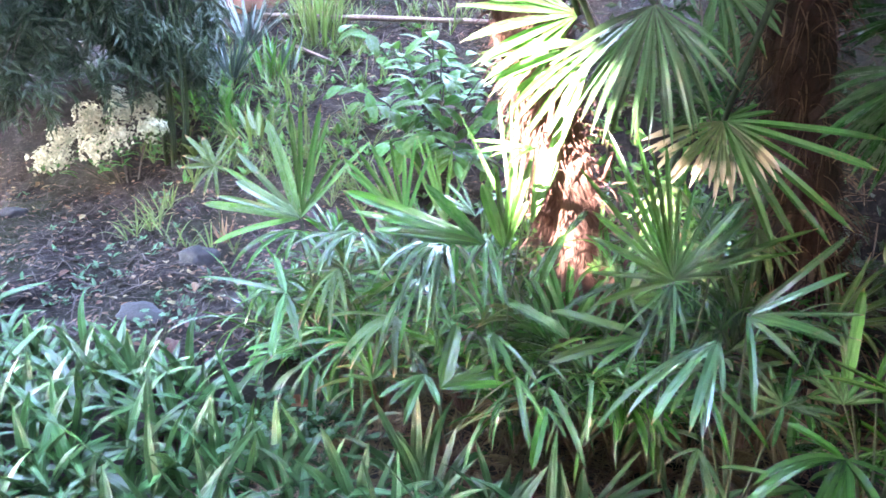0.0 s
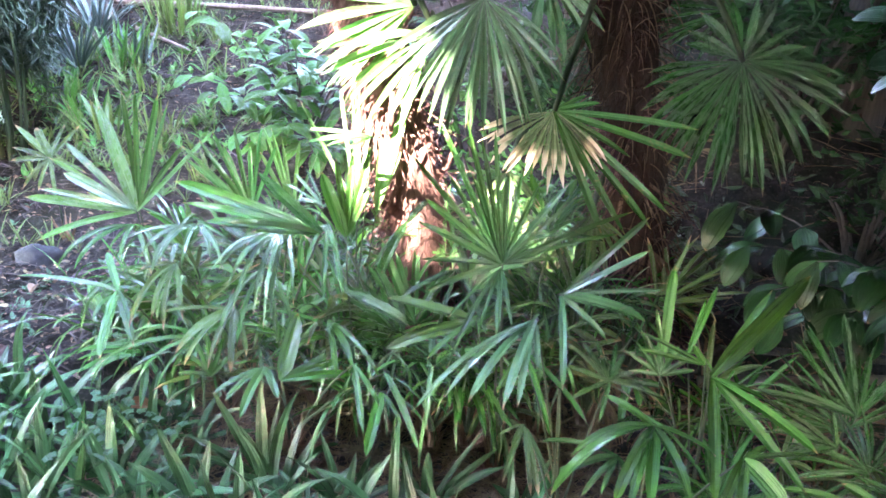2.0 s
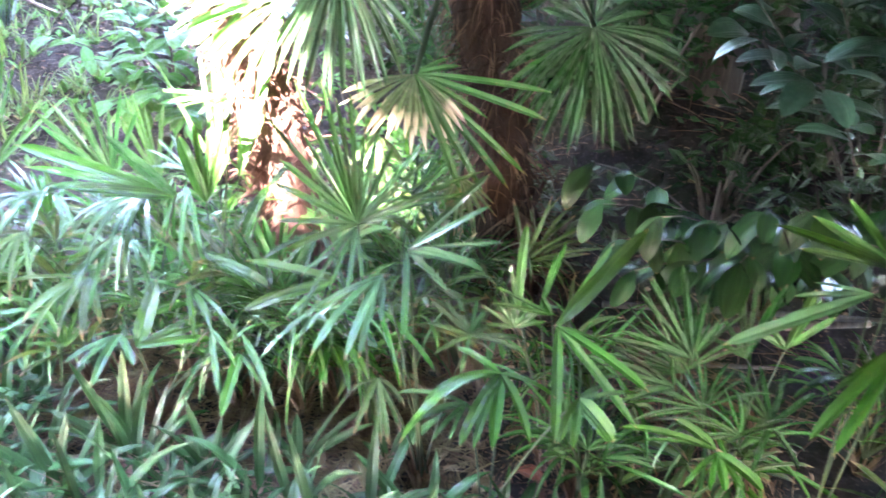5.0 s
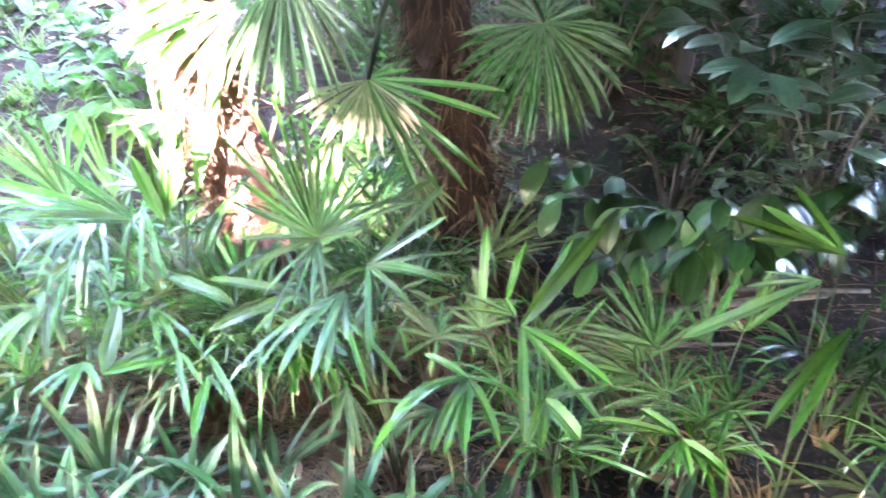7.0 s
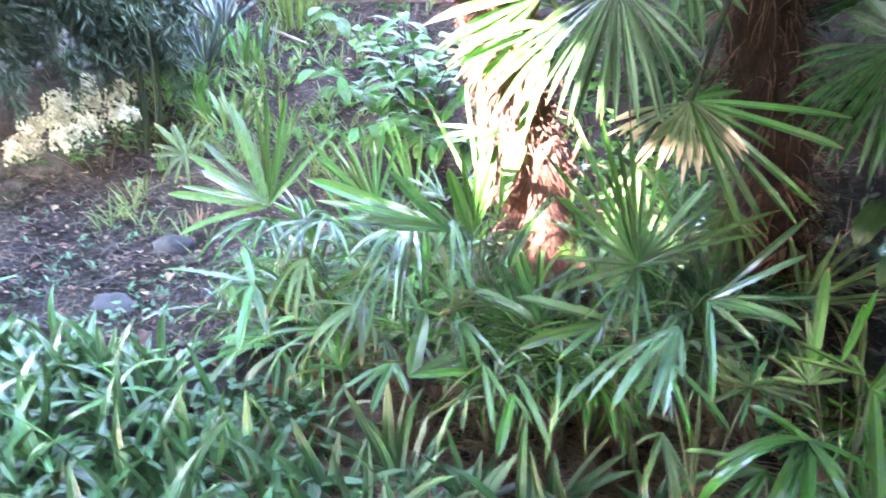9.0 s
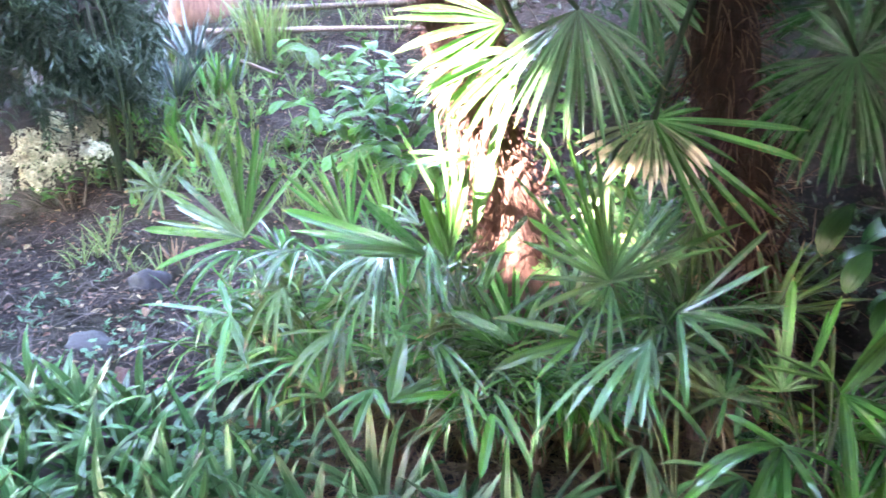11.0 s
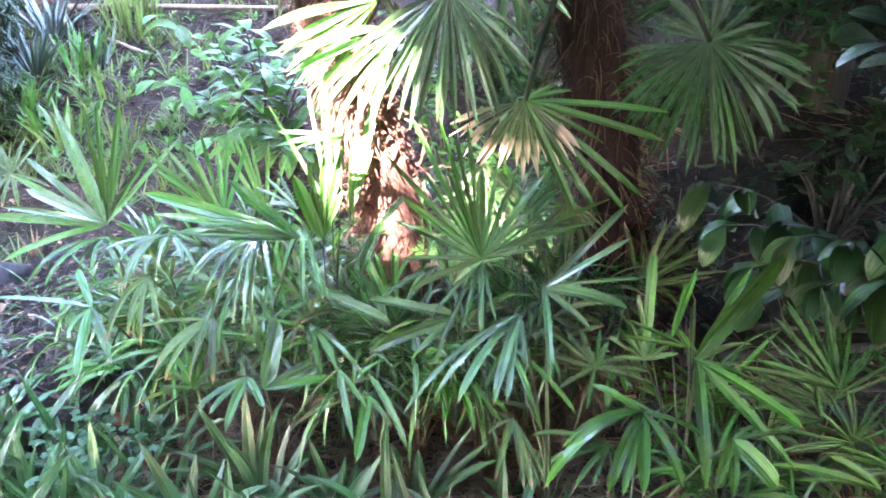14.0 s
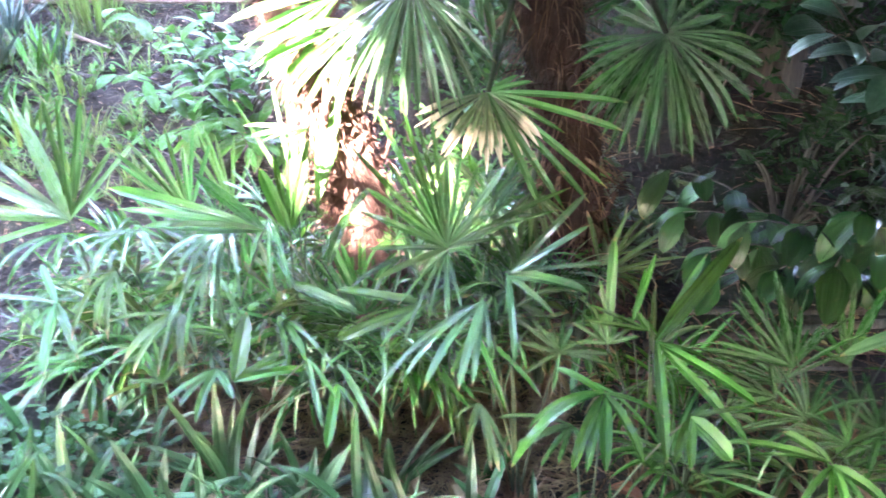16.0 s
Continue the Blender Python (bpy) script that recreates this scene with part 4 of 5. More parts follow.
        p = pts[j].lerp(pts[j + 1], rng.random())
        a = i * 2.4 + rng.uniform(-0.4, 0.4)
        out = Vector((math.cos(a), math.sin(a), 0))
        flaps.blade(p + out * radius * 0.88, out * 0.1 + Vector((0, 0, 1)), out, rng.uniform(0.04, 0.08), rng.uniform(0.006, 0.014), -0.1, 0.1, 6, bend=rng.uniform(-0.5, 0.5), pointed=1.2, base=1.0)
    tagged(part("leaf_base_mat", flaps.mesh("leaf_base_mat", mat), trunk), kind="stuff")
    made = Blades()
    for _ in range(4200):
        p = rng.choice(pts)
        a = rng.uniform(0, 6.3)
        out = Vector((math.cos(a), math.sin(a), 0))
        made.blade(p + out * radius * rng.uniform(0.92, 1.08), out * rng.uniform(0.0, 0.22) + Vector((rng.uniform(-0.4, 0.4), rng.uniform(-0.4, 0.4), rng.uniform(-1, 0.7))), out, rng.uniform(0.04, 0.17), 0.0045, 1.4, 0.1, 5)
    part("fibre", made.mesh("fibre", mat), trunk)
    strands = Blades()
    for _ in range(int(900 / hair)):
        p = rng.choice(pts[6:])
        a = rng.uniform(0, 6.3)
        out = Vector((math.cos(a), math.sin(a), 0))
        strands.blade(p + out * radius * rng.uniform(0.9, 1.15), out * rng.uniform(0.2, 1.0) + Vector((rng.uniform(-0.4, 0.4), rng.uniform(-0.4, 0.4), rng.uniform(-0.5, 0.6))), out, rng.uniform(0.1, 0.26) * hair, 0.004, rng.uniform(2.5, 5.0), 0.1, 7)
    part("hanging_fibre", strands.mesh("hanging_fibre", hair_mat), trunk, "loose hanging fibres")
    for i in range(16):
        p = pts[min(len(pts) - 1, 4 + i * len(pts) // 28)]
        a = i * 2.4 + rng.uniform(-0.3, 0.3)
        out = Vector((math.cos(a), math.sin(a), 0))
        base = p + out * radius * 0.8
        w, g = tube([base, base + out * 0.05 + Vector((0, 0, 0.04)), base + out * 0.08 + Vector((0, 0, 0.12))], [0.02, 0.013, 0.006], 6)
        part("leaf_stub", mesh_of("leaf_stub", w, g, mat), trunk)


def palm_crown(palm, top, count, seed):
    """The head of fan leaves at the top of a tall trunk."""
    rng = random.Random(seed)
    top = Vector(top)
    for i in range(count):
        a, e = i * 2.4 + rng.uniform(-0.3, 0.3), radians(rng.uniform(-5, 65))
        d = Vector((math.cos(a) * math.cos(e), math.sin(a) * math.cos(e), math.sin(e)))
        hub = top + d * rng.uniform(0.45, 0.65)
        q = hub + d * 0.3 - Vector(PATCH)
        if (q - SUN * q.dot(SUN)).length < 0.85:
            continue
        fan_leaf(palm, hub, d, (-d.x * d.z, -d.y * d.z, 1 - d.z * d.z), rng.uniform(0.45, 0.56), 270, 26, 0.026, 0.5, 0.08, 0.5, PALM, stem=top, stem_width=0.009, seed=seed + i)



p = thing("young_palm", (-1.05, 2.2, height(-1.05, 2.2)), "young fan palm with broad upright fresh green blades", "palm", "young fan palms")
palm_foot(p)
blade_leaf(p, (-1.077, 2.110, 0.672), (-0.861, -0.081, 0.502), (0.430, -0.644, 0.633), [(0, 1, 0.298, 0.019, 0.05), (26, 1, 0.307, 0.025, 0.1), (-38, 0, 0.373, 0.040, 0.03), (47, 7, 0.286, 0.017, 0.6), (-93, 1, 0.376, 0.014, 0.1), (10, 2, 0.152, 0.017, 0.2)], PALM_LIGHT_SUNLIT, stem=(-1.062, 2.210, 0.12), seed=1)
blade_leaf(p, (-1.082, 2.130, 0.676), (-0.250, 0.306, 0.918), (0.508, -0.766, 0.394), [(0, 0, 0.365, 0.015, 0.03), (-5, 0, 0.369, 0.015, 0.03), (-16, 0, 0.365, 0.018, 0.05), (-21, 0, 0.347, 0.011, 0.05), (-13, 1, 0.203, 0.014, 0.1), (-38, 1, 0.237, 0.015, 0.15)], PALM_SHINY, stem=(-1.050, 2.185, 0.12), seed=2)
blade_leaf(p, (-1.067, 2.090, 0.683), (-0.782, 0.084, 0.617), (0.431, -0.643, 0.633), [(0, 1, 0.300, 0.021, 0.08), (16, 1, 0.232, 0.032, 0.1), (31, 2, 0.268, 0.016, 0.15)], PALM_SHEEN, stem=(-1.040, 2.212, 0.12), seed=3)
blade_leaf(p, (-1.058, 2.060, 0.648), (-0.521, -0.836, -0.172), (0.221, -0.326, 0.919), [(0, 28, 0.277, 0.015, 1.8), (10, 28, 0.247, 0.013, 1.8), (74, 34, 0.225, 0.015, 2.2), (90, 34, 0.184, 0.013, 2.2), (41, 25, 0.147, 0.012, 1.6), (24, 19, 0.133, 0.010, 1.2)], PALM_SHINY, stem=(-1.035, 2.200, 0.12), seed=4)
blade_leaf(p, (-0.952, 1.800, 0.563), (-0.961, -0.226, 0.162), (0.230, -0.320, 0.919), [(0, 5, 0.257, 0.020, 0.3), (99, 8, 0.231, 0.027, 0.5), (121, 8, 0.200, 0.022, 0.5), (-59, 1, 0.152, 0.019, 0.05)], PALM_SHINY, stem=(-1.062, 2.210, 0.12), seed=5)

p = thing("young_palm", (-2.1, 3.08, height(-2.1, 3.08)), "small fan palm with short pale green blades", "palm", "young fan palms")
palm_foot(p)
blade_leaf(p, (-1.866, 2.750, 0.600), (-0.768, 0.050, 0.639), (0.487, -0.601, 0.633), [(0, 1, 0.189, 0.026, 0.05), (30, 1, 0.141, 0.021, 0.1), (53, 2, 0.138, 0.024, 0.2), (-20, 1, 0.143, 0.031, 0.05), (-60, 1, 0.160, 0.016, 0.05), (145, 10, 0.157, 0.015, 0.9), (118, 10, 0.151, 0.013, 0.9), (95, 11, 0.165, 0.015, 1), (-76, 1, 0.188, 0.016, 0.1), (-151, 7, 0.146, 0.015, 0.6)], PALM_YELLOW, stem=(-2.100, 3.065, 0.12), seed=6)

p = thing("young_palm", (-0.75, 2.42, height(-0.75, 2.42)), "young fan palm with many narrow upright blades", "palm", "young fan palms")
palm_foot(p)
blade_leaf(p, (-0.380, 1.800, 0.800), (-0.974, 0.038, 0.224), (0.177, -0.492, 0.853), [(0, 2, 0.398, 0.030, 0.12), (2, 2, 0.321, 0.025, 0.12), (15, 3, 0.280, 0.026, 0.2), (17, 4, 0.231, 0.024, 0.25), (20, 4, 0.163, 0.022, 0.3), (8, 3, 0.348, 0.021, 0.2)], PALM, stem=(-0.740, 2.432, 0.12), seed=7)
blade_leaf(p, (-0.373, 1.790, 0.808), (-0.775, 0.010, 0.632), (0.310, -0.865, 0.394), [(0, 0, 0.211, 0.028, 0), (3, 0, 0.168, 0.015, 0.02)], PALM_DARK_SHADED, stem=(-0.735, 2.420, 0.12), seed=8)
blade_leaf(p, (-0.544, 2.000, 0.706), (-0.566, -0.805, -0.177), (0.120, -0.292, 0.949), [(0, 37, 0.330, 0.013, 2.4), (13, 40, 0.310, 0.015, 2.6), (25, 40, 0.363, 0.012, 2.6), (35, 40, 0.360, 0.014, 2.6), (46, 37, 0.358, 0.014, 2.4), (42, 40, 0.406, 0.010, 2.6), (58, 26, 0.298, 0.011, 1.6), (-6, 31, 0.246, 0.011, 2)], PALM_SHEEN, stem=(-0.762, 2.430, 0.12), seed=9)
blade_leaf(p, (-0.848, 2.060, 0.674), (-0.222, -0.945, -0.238), (0.155, -0.276, 0.949), [(0, 34, 0.261, 0.015, 2.2), (-21, 25, 0.205, 0.013, 1.6), (-2, 34, 0.199, 0.013, 2.2), (52, 35, 0.171, 0.013, 2.2), (22, 37, 0.217, 0.013, 2.4), (-41, 13, 0.197, 0.012, 0.8), (60, 32, 0.226, 0.012, 2)], PALM_SHEEN, stem=(-0.750, 2.405, 0.12), seed=10)
blade_leaf(p, (-0.792, 2.300, 0.638), (-0.496, 0.170, 0.852), (0.392, -0.832, 0.394), [(0, 0, 0.292, 0.015, 0.05), (-13, 0, 0.290, 0.014, 0.03), (-24, 0, 0.224, 0.015, 0.05), (-30, 0, 0.292, 0.011, 0.03), (19, 1, 0.305, 0.015, 0.1), (10, 1, 0.288, 0.016, 0.1), (24, 1, 0.269, 0.018, 0.15), (-3, 1, 0.238, 0.016, 0.1), (-43, 1, 0.242, 0.013, 0.1)], PALM_SHINY, stem=(-0.740, 2.432, 0.12), seed=11)
blade_leaf(p, (-0.671, 2.360, 0.633), (-0.272, 0.311, 0.911), (0.343, -0.853, 0.394), [(0, 0, 0.257, 0.013, 0.03), (5, 0, 0.291, 0.013, 0.03), (9, 0, 0.305, 0.011, 0.03), (-13, 0, 0.249, 0.013, 0.05), (-30, 1, 0.224, 0.011, 0.15), (19, 1, 0.230, 0.014, 0.1)], PALM_LIGHT_SUNLIT, stem=(-0.735, 2.420, 0.12), seed=12)
blade_leaf(p, (-0.548, 2.300, 0.690), (-0.903, 0.244, 0.354), (0.185, -0.523, 0.832), [(0, 7, 0.164, 0.011, 0.5), (-18, 4, 0.168, 0.011, 0.3), (-32, 4, 0.174, 0.011, 0.3), (11, 10, 0.091, 0.012, 0.7), (22, 11, 0.130, 0.011, 0.8), (-90, 3, 0.191, 0.011, 0.2)], PALM_SHEEN, stem=(-0.762, 2.430, 0.12), seed=13)

p = thing("young_palm", (-0.42, 2.2, height(-0.42, 2.2)), "young fan palm with bright green erect blades", "palm", "young fan palms")
palm_foot(p)
blade_leaf(p, (-0.364, 1.960, 0.737), (-0.459, 0.239, 0.856), (0.278, -0.876, 0.394), [(0, 0, 0.185, 0.034, 0.02), (-14, 0, 0.214, 0.018, 0.02), (-26, 0, 0.230, 0.017, 0.02), (-37, 0, 0.262, 0.020, 0.03), (-46, 1, 0.139, 0.018, 0.1)], PALM, stem=(-0.420, 2.185, 0.12), seed=14)
blade_leaf(p, (-0.382, 2.120, 0.750), (-0.267, 0.326, 0.907), (0.265, -0.880, 0.394), [(0, 0, 0.363, 0.010, 0.02), (-6, 0, 0.364, 0.010, 0.02), (-10, 0, 0.358, 0.010, 0.02), (18, 0, 0.359, 0.011, 0.06), (-17, 0, 0.316, 0.009, 0.05)], PALM_LIGHT_SUNLIT, stem=(-0.410, 2.212, 0.12), seed=15)
blade_leaf(p, (-0.327, 2.120, 0.760), (0.143, 0.434, 0.889), (0.241, -0.887, 0.394), [(0, 0, 0.416, 0.030, 0.03), (-6, 0, 0.189, 0.016, 0.05), (11, 0, 0.193, 0.015, 0.05)], PALM_LIGHT_SUNLIT, stem=(-0.405, 2.200, 0.12), seed=16)
blade_leaf(p, (-0.212, 2.020, 0.774), (-0.302, -0.714, -0.631), (0.154, -0.690, 0.707), [(0, 12, 0.164, 0.023, 1), (171, 2, 0.098, 0.016, 0.2), (-10, 10, 0.163, 0.012, 0.8)], PALM_DARK_SHADED, stem=(-0.432, 2.210, 0.12), seed=17)
blade_leaf(p, (-0.307, 2.000, 1.006), (-0.906, -0.417, -0.068), (0.106, -0.379, 0.919), [(0, 5, 0.174, 0.014, 0.3), (-19, 3, 0.164, 0.013, 0.2), (9, 6, 0.128, 0.012, 0.4), (31, 8, 0.097, 0.011, 0.5), (-8, 5, 0.137, 0.012, 0.3)], PALM_LIGHT_SUNLIT, stem=(-0.420, 2.185, 0.12), seed=18)
blade_leaf(p, (-0.429, 2.000, 0.751), (0.240, -0.888, -0.393), (0.129, -0.372, 0.919), [(0, 19, 0.303, 0.012, 1.2), (13, 14, 0.275, 0.013, 0.9), (-18, 19, 0.184, 0.013, 1.2)], PALM_SHINY, stem=(-0.410, 2.212, 0.12), seed=19)
blade_leaf(p, (-0.306, 1.800, 0.645), (0.955, -0.170, -0.241), (0.142, -0.452, 0.880), [(0, 6, 0.178, 0.031, 0.4), (25, 3, 0.063, 0.022, 0.2), (142, 2, 0.148, 0.015, 0.1)], PALM_DARK_SHADED, stem=(-0.405, 2.200, 0.12), seed=20)
blade_leaf(p, (-0.353, 1.780, 0.576), (0.683, -0.638, -0.355), (0.129, -0.372, 0.919), [(0, 11, 0.142, 0.018, 0.7), (-4, 14, 0.204, 0.013, 0.9), (-18, 14, 0.169, 0.014, 0.9), (11, 16, 0.236, 0.013, 1)], PALM, stem=(-0.432, 2.210, 0.12), seed=21)

p = thing("young_palm", (-0.72, 2.1, height(-0.72, 2.1)), "low fan palm with yellowing curved blades", "palm", "young fan palms")
palm_foot(p)
blade_leaf(p, (-0.610, 1.790, 0.561), (-0.445, -0.875, -0.193), (0.143, -0.282, 0.949), [(0, 24, 0.210, 0.023, 1.5), (-43, 10, 0.185, 0.010, 0.6), (13, 26, 0.231, 0.014, 1.6), (46, 26, 0.225, 0.017, 1.6), (60, 21, 0.171, 0.014, 1.3), (26, 23, 0.134, 0.014, 1.4), (29, 26, 0.218, 0.011, 1.6)], PALM_YELLOW, stem=(-0.720, 2.085, 0.12), seed=22)
blade_leaf(p, (-0.840, 1.910, 0.613), (-0.055, -0.963, -0.265), (0.164, -0.270, 0.949), [(0, 29, 0.279, 0.013, 1.8), (11, 27, 0.234, 0.014, 1.7), (21, 27, 0.272, 0.013, 1.7), (34, 26, 0.233, 0.012, 1.6), (-53, 10, 0.095, 0.013, 0.6)], PALM_YELLOW, stem=(-0.710, 2.112, 0.12), seed=23)
blade_leaf(p, (-0.636, 1.690, 0.415), (-0.802, 0.197, 0.564), (0.345, -0.617, 0.707), [(0, 2, 0.106, 0.011, 0.2), (-19, 2, 0.116, 0.012, 0.15), (-36, 1, 0.114, 0.012, 0.1), (-58, 2, 0.109, 0.012, 0.15), (-82, 4, 0.088, 0.012, 0.3), (35, 6, 0.085, 0.011, 0.5)], PALM, stem=(-0.705, 2.100, 0.12), seed=24)
blade_leaf(p, (-0.592, 1.950, 0.614), (-0.123, -0.954, -0.273), (0.130, -0.288, 0.949), [(0, 29, 0.312, 0.013, 1.8), (12, 29, 0.317, 0.012, 1.8), (35, 27, 0.314, 0.012, 1.7), (46, 24, 0.282, 0.012, 1.5)], PALM_SHINY, stem=(-0.732, 2.110, 0.12), seed=25)

p = thing("young_palm", (-0.5, 1.88, height(-0.5, 1.88)), "small fan palm with a ribbed upright leaf", "palm", "young fan palms")
palm_foot(p)
blade_leaf(p, (-0.425, 1.640, 0.468), (-0.046, 0.791, 0.609), (0.251, -0.581, 0.774), [(0, 0, 0.184, 0.041, 0.02), (-56, 4, 0.164, 0.017, 0.3), (-68, 5, 0.174, 0.019, 0.4), (-46, 3, 0.132, 0.015, 0.2)], PALM, stem=(-0.500, 1.865, 0.12), seed=26)
blade_leaf(p, (-0.476, 1.660, 0.484), (-0.015, -0.958, -0.288), (0.132, -0.287, 0.949), [(0, 15, 0.165, 0.020, 0.9), (-38, 10, 0.139, 0.012, 0.6), (41, 13, 0.104, 0.018, 0.8), (-24, 13, 0.134, 0.012, 0.8)], PALM_SHINY, stem=(-0.490, 1.892, 0.12), seed=27)
blade_leaf(p, (-0.236, 1.620, 0.556), (0.389, -0.834, -0.391), (0.114, -0.377, 0.919), [(0, 8, 0.188, 0.014, 0.5), (22, 8, 0.126, 0.010, 0.5)], PALM_SHINY, stem=(-0.485, 1.880, 0.12), seed=28)
blade_leaf(p, (-0.156, 1.580, 0.518), (0.032, -0.922, -0.386), (0.097, -0.382, 0.919), [(0, 8, 0.164, 0.023, 0.5), (43, 10, 0.093, 0.011, 0.6)], PALM, stem=(-0.512, 1.890, 0.12), seed=29)
blade_leaf(p, (-0.156, 1.600, 0.558), (0.588, -0.724, -0.362), (0.096, -0.382, 0.919), [(0, 11, 0.211, 0.014, 0.7), (2, 10, 0.130, 0.012, 0.6)], PALM_SHINY, stem=(-0.500, 1.865, 0.12), seed=30)

p = thing("young_palm", (0.1, 1.9, height(0.1, 1.9)), "young fan palm with a full star-shaped leaf", "palm", "young fan palms")
palm_foot(p)
blade_leaf(p, (0.077, 1.740, 0.804), (-0.728, 0.342, 0.594), (0.062, -0.830, 0.555), [(0, 0, 0.344, 0.012, 0.05), (-16, 0, 0.387, 0.013, 0.03), (-25, 0, 0.367, 0.013, 0.03), (-31, 0, 0.315, 0.011, 0.03), (8, 1, 0.241, 0.015, 0.1), (21, 1, 0.223, 0.016, 0.15), (45, 2, 0.187, 0.012, 0.2), (66, 4, 0.181, 0.014, 0.4), (-22, 0, 0.230, 0.011, 0.05), (-9, 1, 0.256, 0.010, 0.08)], PALM, stem=(0.110, 1.912, 0.12), seed=31)
blade_leaf(p, (0.076, 1.750, 0.800), (-0.175, 0.538, 0.825), (0.063, -0.830, 0.555), [(0, 0, 0.328, 0.011, 0.02), (-7, 0, 0.222, 0.013, 0.03), (-15, 0, 0.234, 0.011, 0.03), (-26, 0, 0.220, 0.012, 0.05), (-40, 0, 0.250, 0.015, 0.05), (-49, 1, 0.238, 0.010, 0.1), (-67, 2, 0.247, 0.010, 0.2), (-67, 1, 0.329, 0.010, 0.15), (-73, 2, 0.282, 0.010, 0.25), (-81, 3, 0.121, 0.009, 0.3), (-58, -5, 0.221, 0.006, 0.12)], PALM_SHINY, stem=(0.115, 1.900, 0.12), seed=32)
blade_leaf(p, (0.077, 1.720, 0.804), (-0.500, -0.802, -0.327), (0.030, -0.393, 0.919), [(0, 5, 0.192, 0.006, 0.3), (14, 14, 0.303, 0.009, 0.9), (35, 6, 0.203, 0.011, 0.4), (45, 6, 0.176, 0.008, 0.4), (22, 10, 0.210, 0.008, 0.6)], PALM_SHINY, stem=(0.088, 1.910, 0.12), seed=33)
blade_leaf(p, (0.028, 1.740, 0.651), (-0.992, 0.071, 0.108), (0.056, -0.520, 0.853), [(0, 2, 0.225, 0.030, 0.15), (35, 5, 0.225, 0.026, 0.35), (56, 9, 0.155, 0.017, 0.6)], PALM, stem=(0.100, 1.885, 0.12), seed=34)
blade_leaf(p, (0.178, 2.060, 0.771), (-0.619, 0.432, 0.656), (0.006, -0.832, 0.555), [(0, 1, 0.116, 0.010, 0.1), (-38, 0, 0.131, 0.010, 0.05), (-68, 1, 0.124, 0.010, 0.1), (-60, 1, 0.204, 0.011, 0.1), (-119, 5, 0.143, 0.010, 0.5), (61, 5, 0.085, 0.010, 0.5)], PALM_DARK_SHADED, stem=(0.110, 1.912, 0.12), seed=35)
blade_leaf(p, (-0.049, 1.920, 0.701), (-0.391, -0.855, -0.340), (0.055, -0.390, 0.919), [(0, 14, 0.206, 0.013, 0.9), (20, 14, 0.251, 0.012, 0.9), (52, 11, 0.232, 0.011, 0.7), (-23, 8, 0.176, 0.013, 0.5)], PALM_DARK_SHADED, stem=(0.115, 1.900, 0.12), seed=36)

p = thing("young_palm", (0.28, 1.72, height(0.28, 1.72)), "young fan palm with drooping glossy blades", "palm", "young fan palms")
palm_foot(p)
blade_leaf(p, (0.217, 1.510, 0.855), (0.646, 0.415, 0.641), (-0.016, -0.832, 0.555), [(0, 0, 0.228, 0.013, 0.04), (-15, 1, 0.188, 0.011, 0.06), (-39, 1, 0.190, 0.008, 0.15), (-52, 2, 0.187, 0.004, 0.2)], PALM_SHEEN, stem=(0.268, 1.730, 0.12), seed=37)
blade_leaf(p, (0.214, 1.510, 0.849), (0.990, -0.129, -0.060), (-0.008, -0.474, 0.880), [(0, 7, 0.164, 0.029, 0.45), (-34, 8, 0.129, 0.013, 0.5), (-76, 11, 0.209, 0.013, 0.7)], PALM_SHINY, stem=(0.280, 1.705, 0.12), seed=38)
blade_leaf(p, (0.169, 1.500, 0.795), (-0.632, -0.737, -0.242), (0.006, -0.316, 0.949), [(0, 18, 0.337, 0.010, 1.1), (3, 18, 0.268, 0.013, 1.1), (13, 16, 0.251, 0.016, 1), (30, 15, 0.236, 0.016, 0.9), (36, 13, 0.222, 0.012, 0.8), (47, 8, 0.127, 0.010, 0.5)], PALM_SHEEN, stem=(0.290, 1.732, 0.12), seed=39)
blade_leaf(p, (0.150, 1.620, 0.656), (0.719, -0.636, -0.281), (0.012, -0.394, 0.919), [(0, 11, 0.216, 0.014, 0.7), (-24, 14, 0.221, 0.011, 0.9), (-66, 11, 0.127, 0.012, 0.7)], PALM, stem=(0.295, 1.720, 0.12), seed=40)
blade_leaf(p, (0.171, 1.500, 0.549), (0.306, -0.874, -0.377), (0.006, -0.394, 0.919), [(0, 10, 0.162, 0.012, 0.6), (-6, 10, 0.158, 0.009, 0.6), (-32, 8, 0.065, 0.017, 0.5), (12, 10, 0.141, 0.009, 0.6), (-30, 11, 0.145, 0.010, 0.7), (-72, 11, 0.070, 0.010, 0.7)], PALM_YELLOW, stem=(0.268, 1.730, 0.12), seed=41)
blade_leaf(p, (0.371, 1.860, 0.471), (-0.770, 0.492, 0.406), (-0.076, -0.703, 0.707), [(0, 2, 0.146, 0.010, 0.15), (-12, 1, 0.122, 0.012, 0.1), (-29, 1, 0.114, 0.012, 0.1), (-55, 1, 0.105, 0.012, 0.1), (-73, 2, 0.081, 0.012, 0.2), (-106, 4, 0.066, 0.012, 0.3), (-147, 6, 0.155, 0.011, 0.5), (24, 4, 0.126, 0.011, 0.3), (66, 7, 0.110, 0.012, 0.6), (120, 9, 0.108, 0.012, 0.7), (-136, 5, 0.129, 0.012, 0.4)], PALM_DARK_SHADED, stem=(0.280, 1.705, 0.12), seed=42)

p = thing("young_palm", (0.45, 1.62, height(0.45, 1.62)), "fan palm with long arching fresh green blades", "palm", "young fan palms")
palm_foot(p)
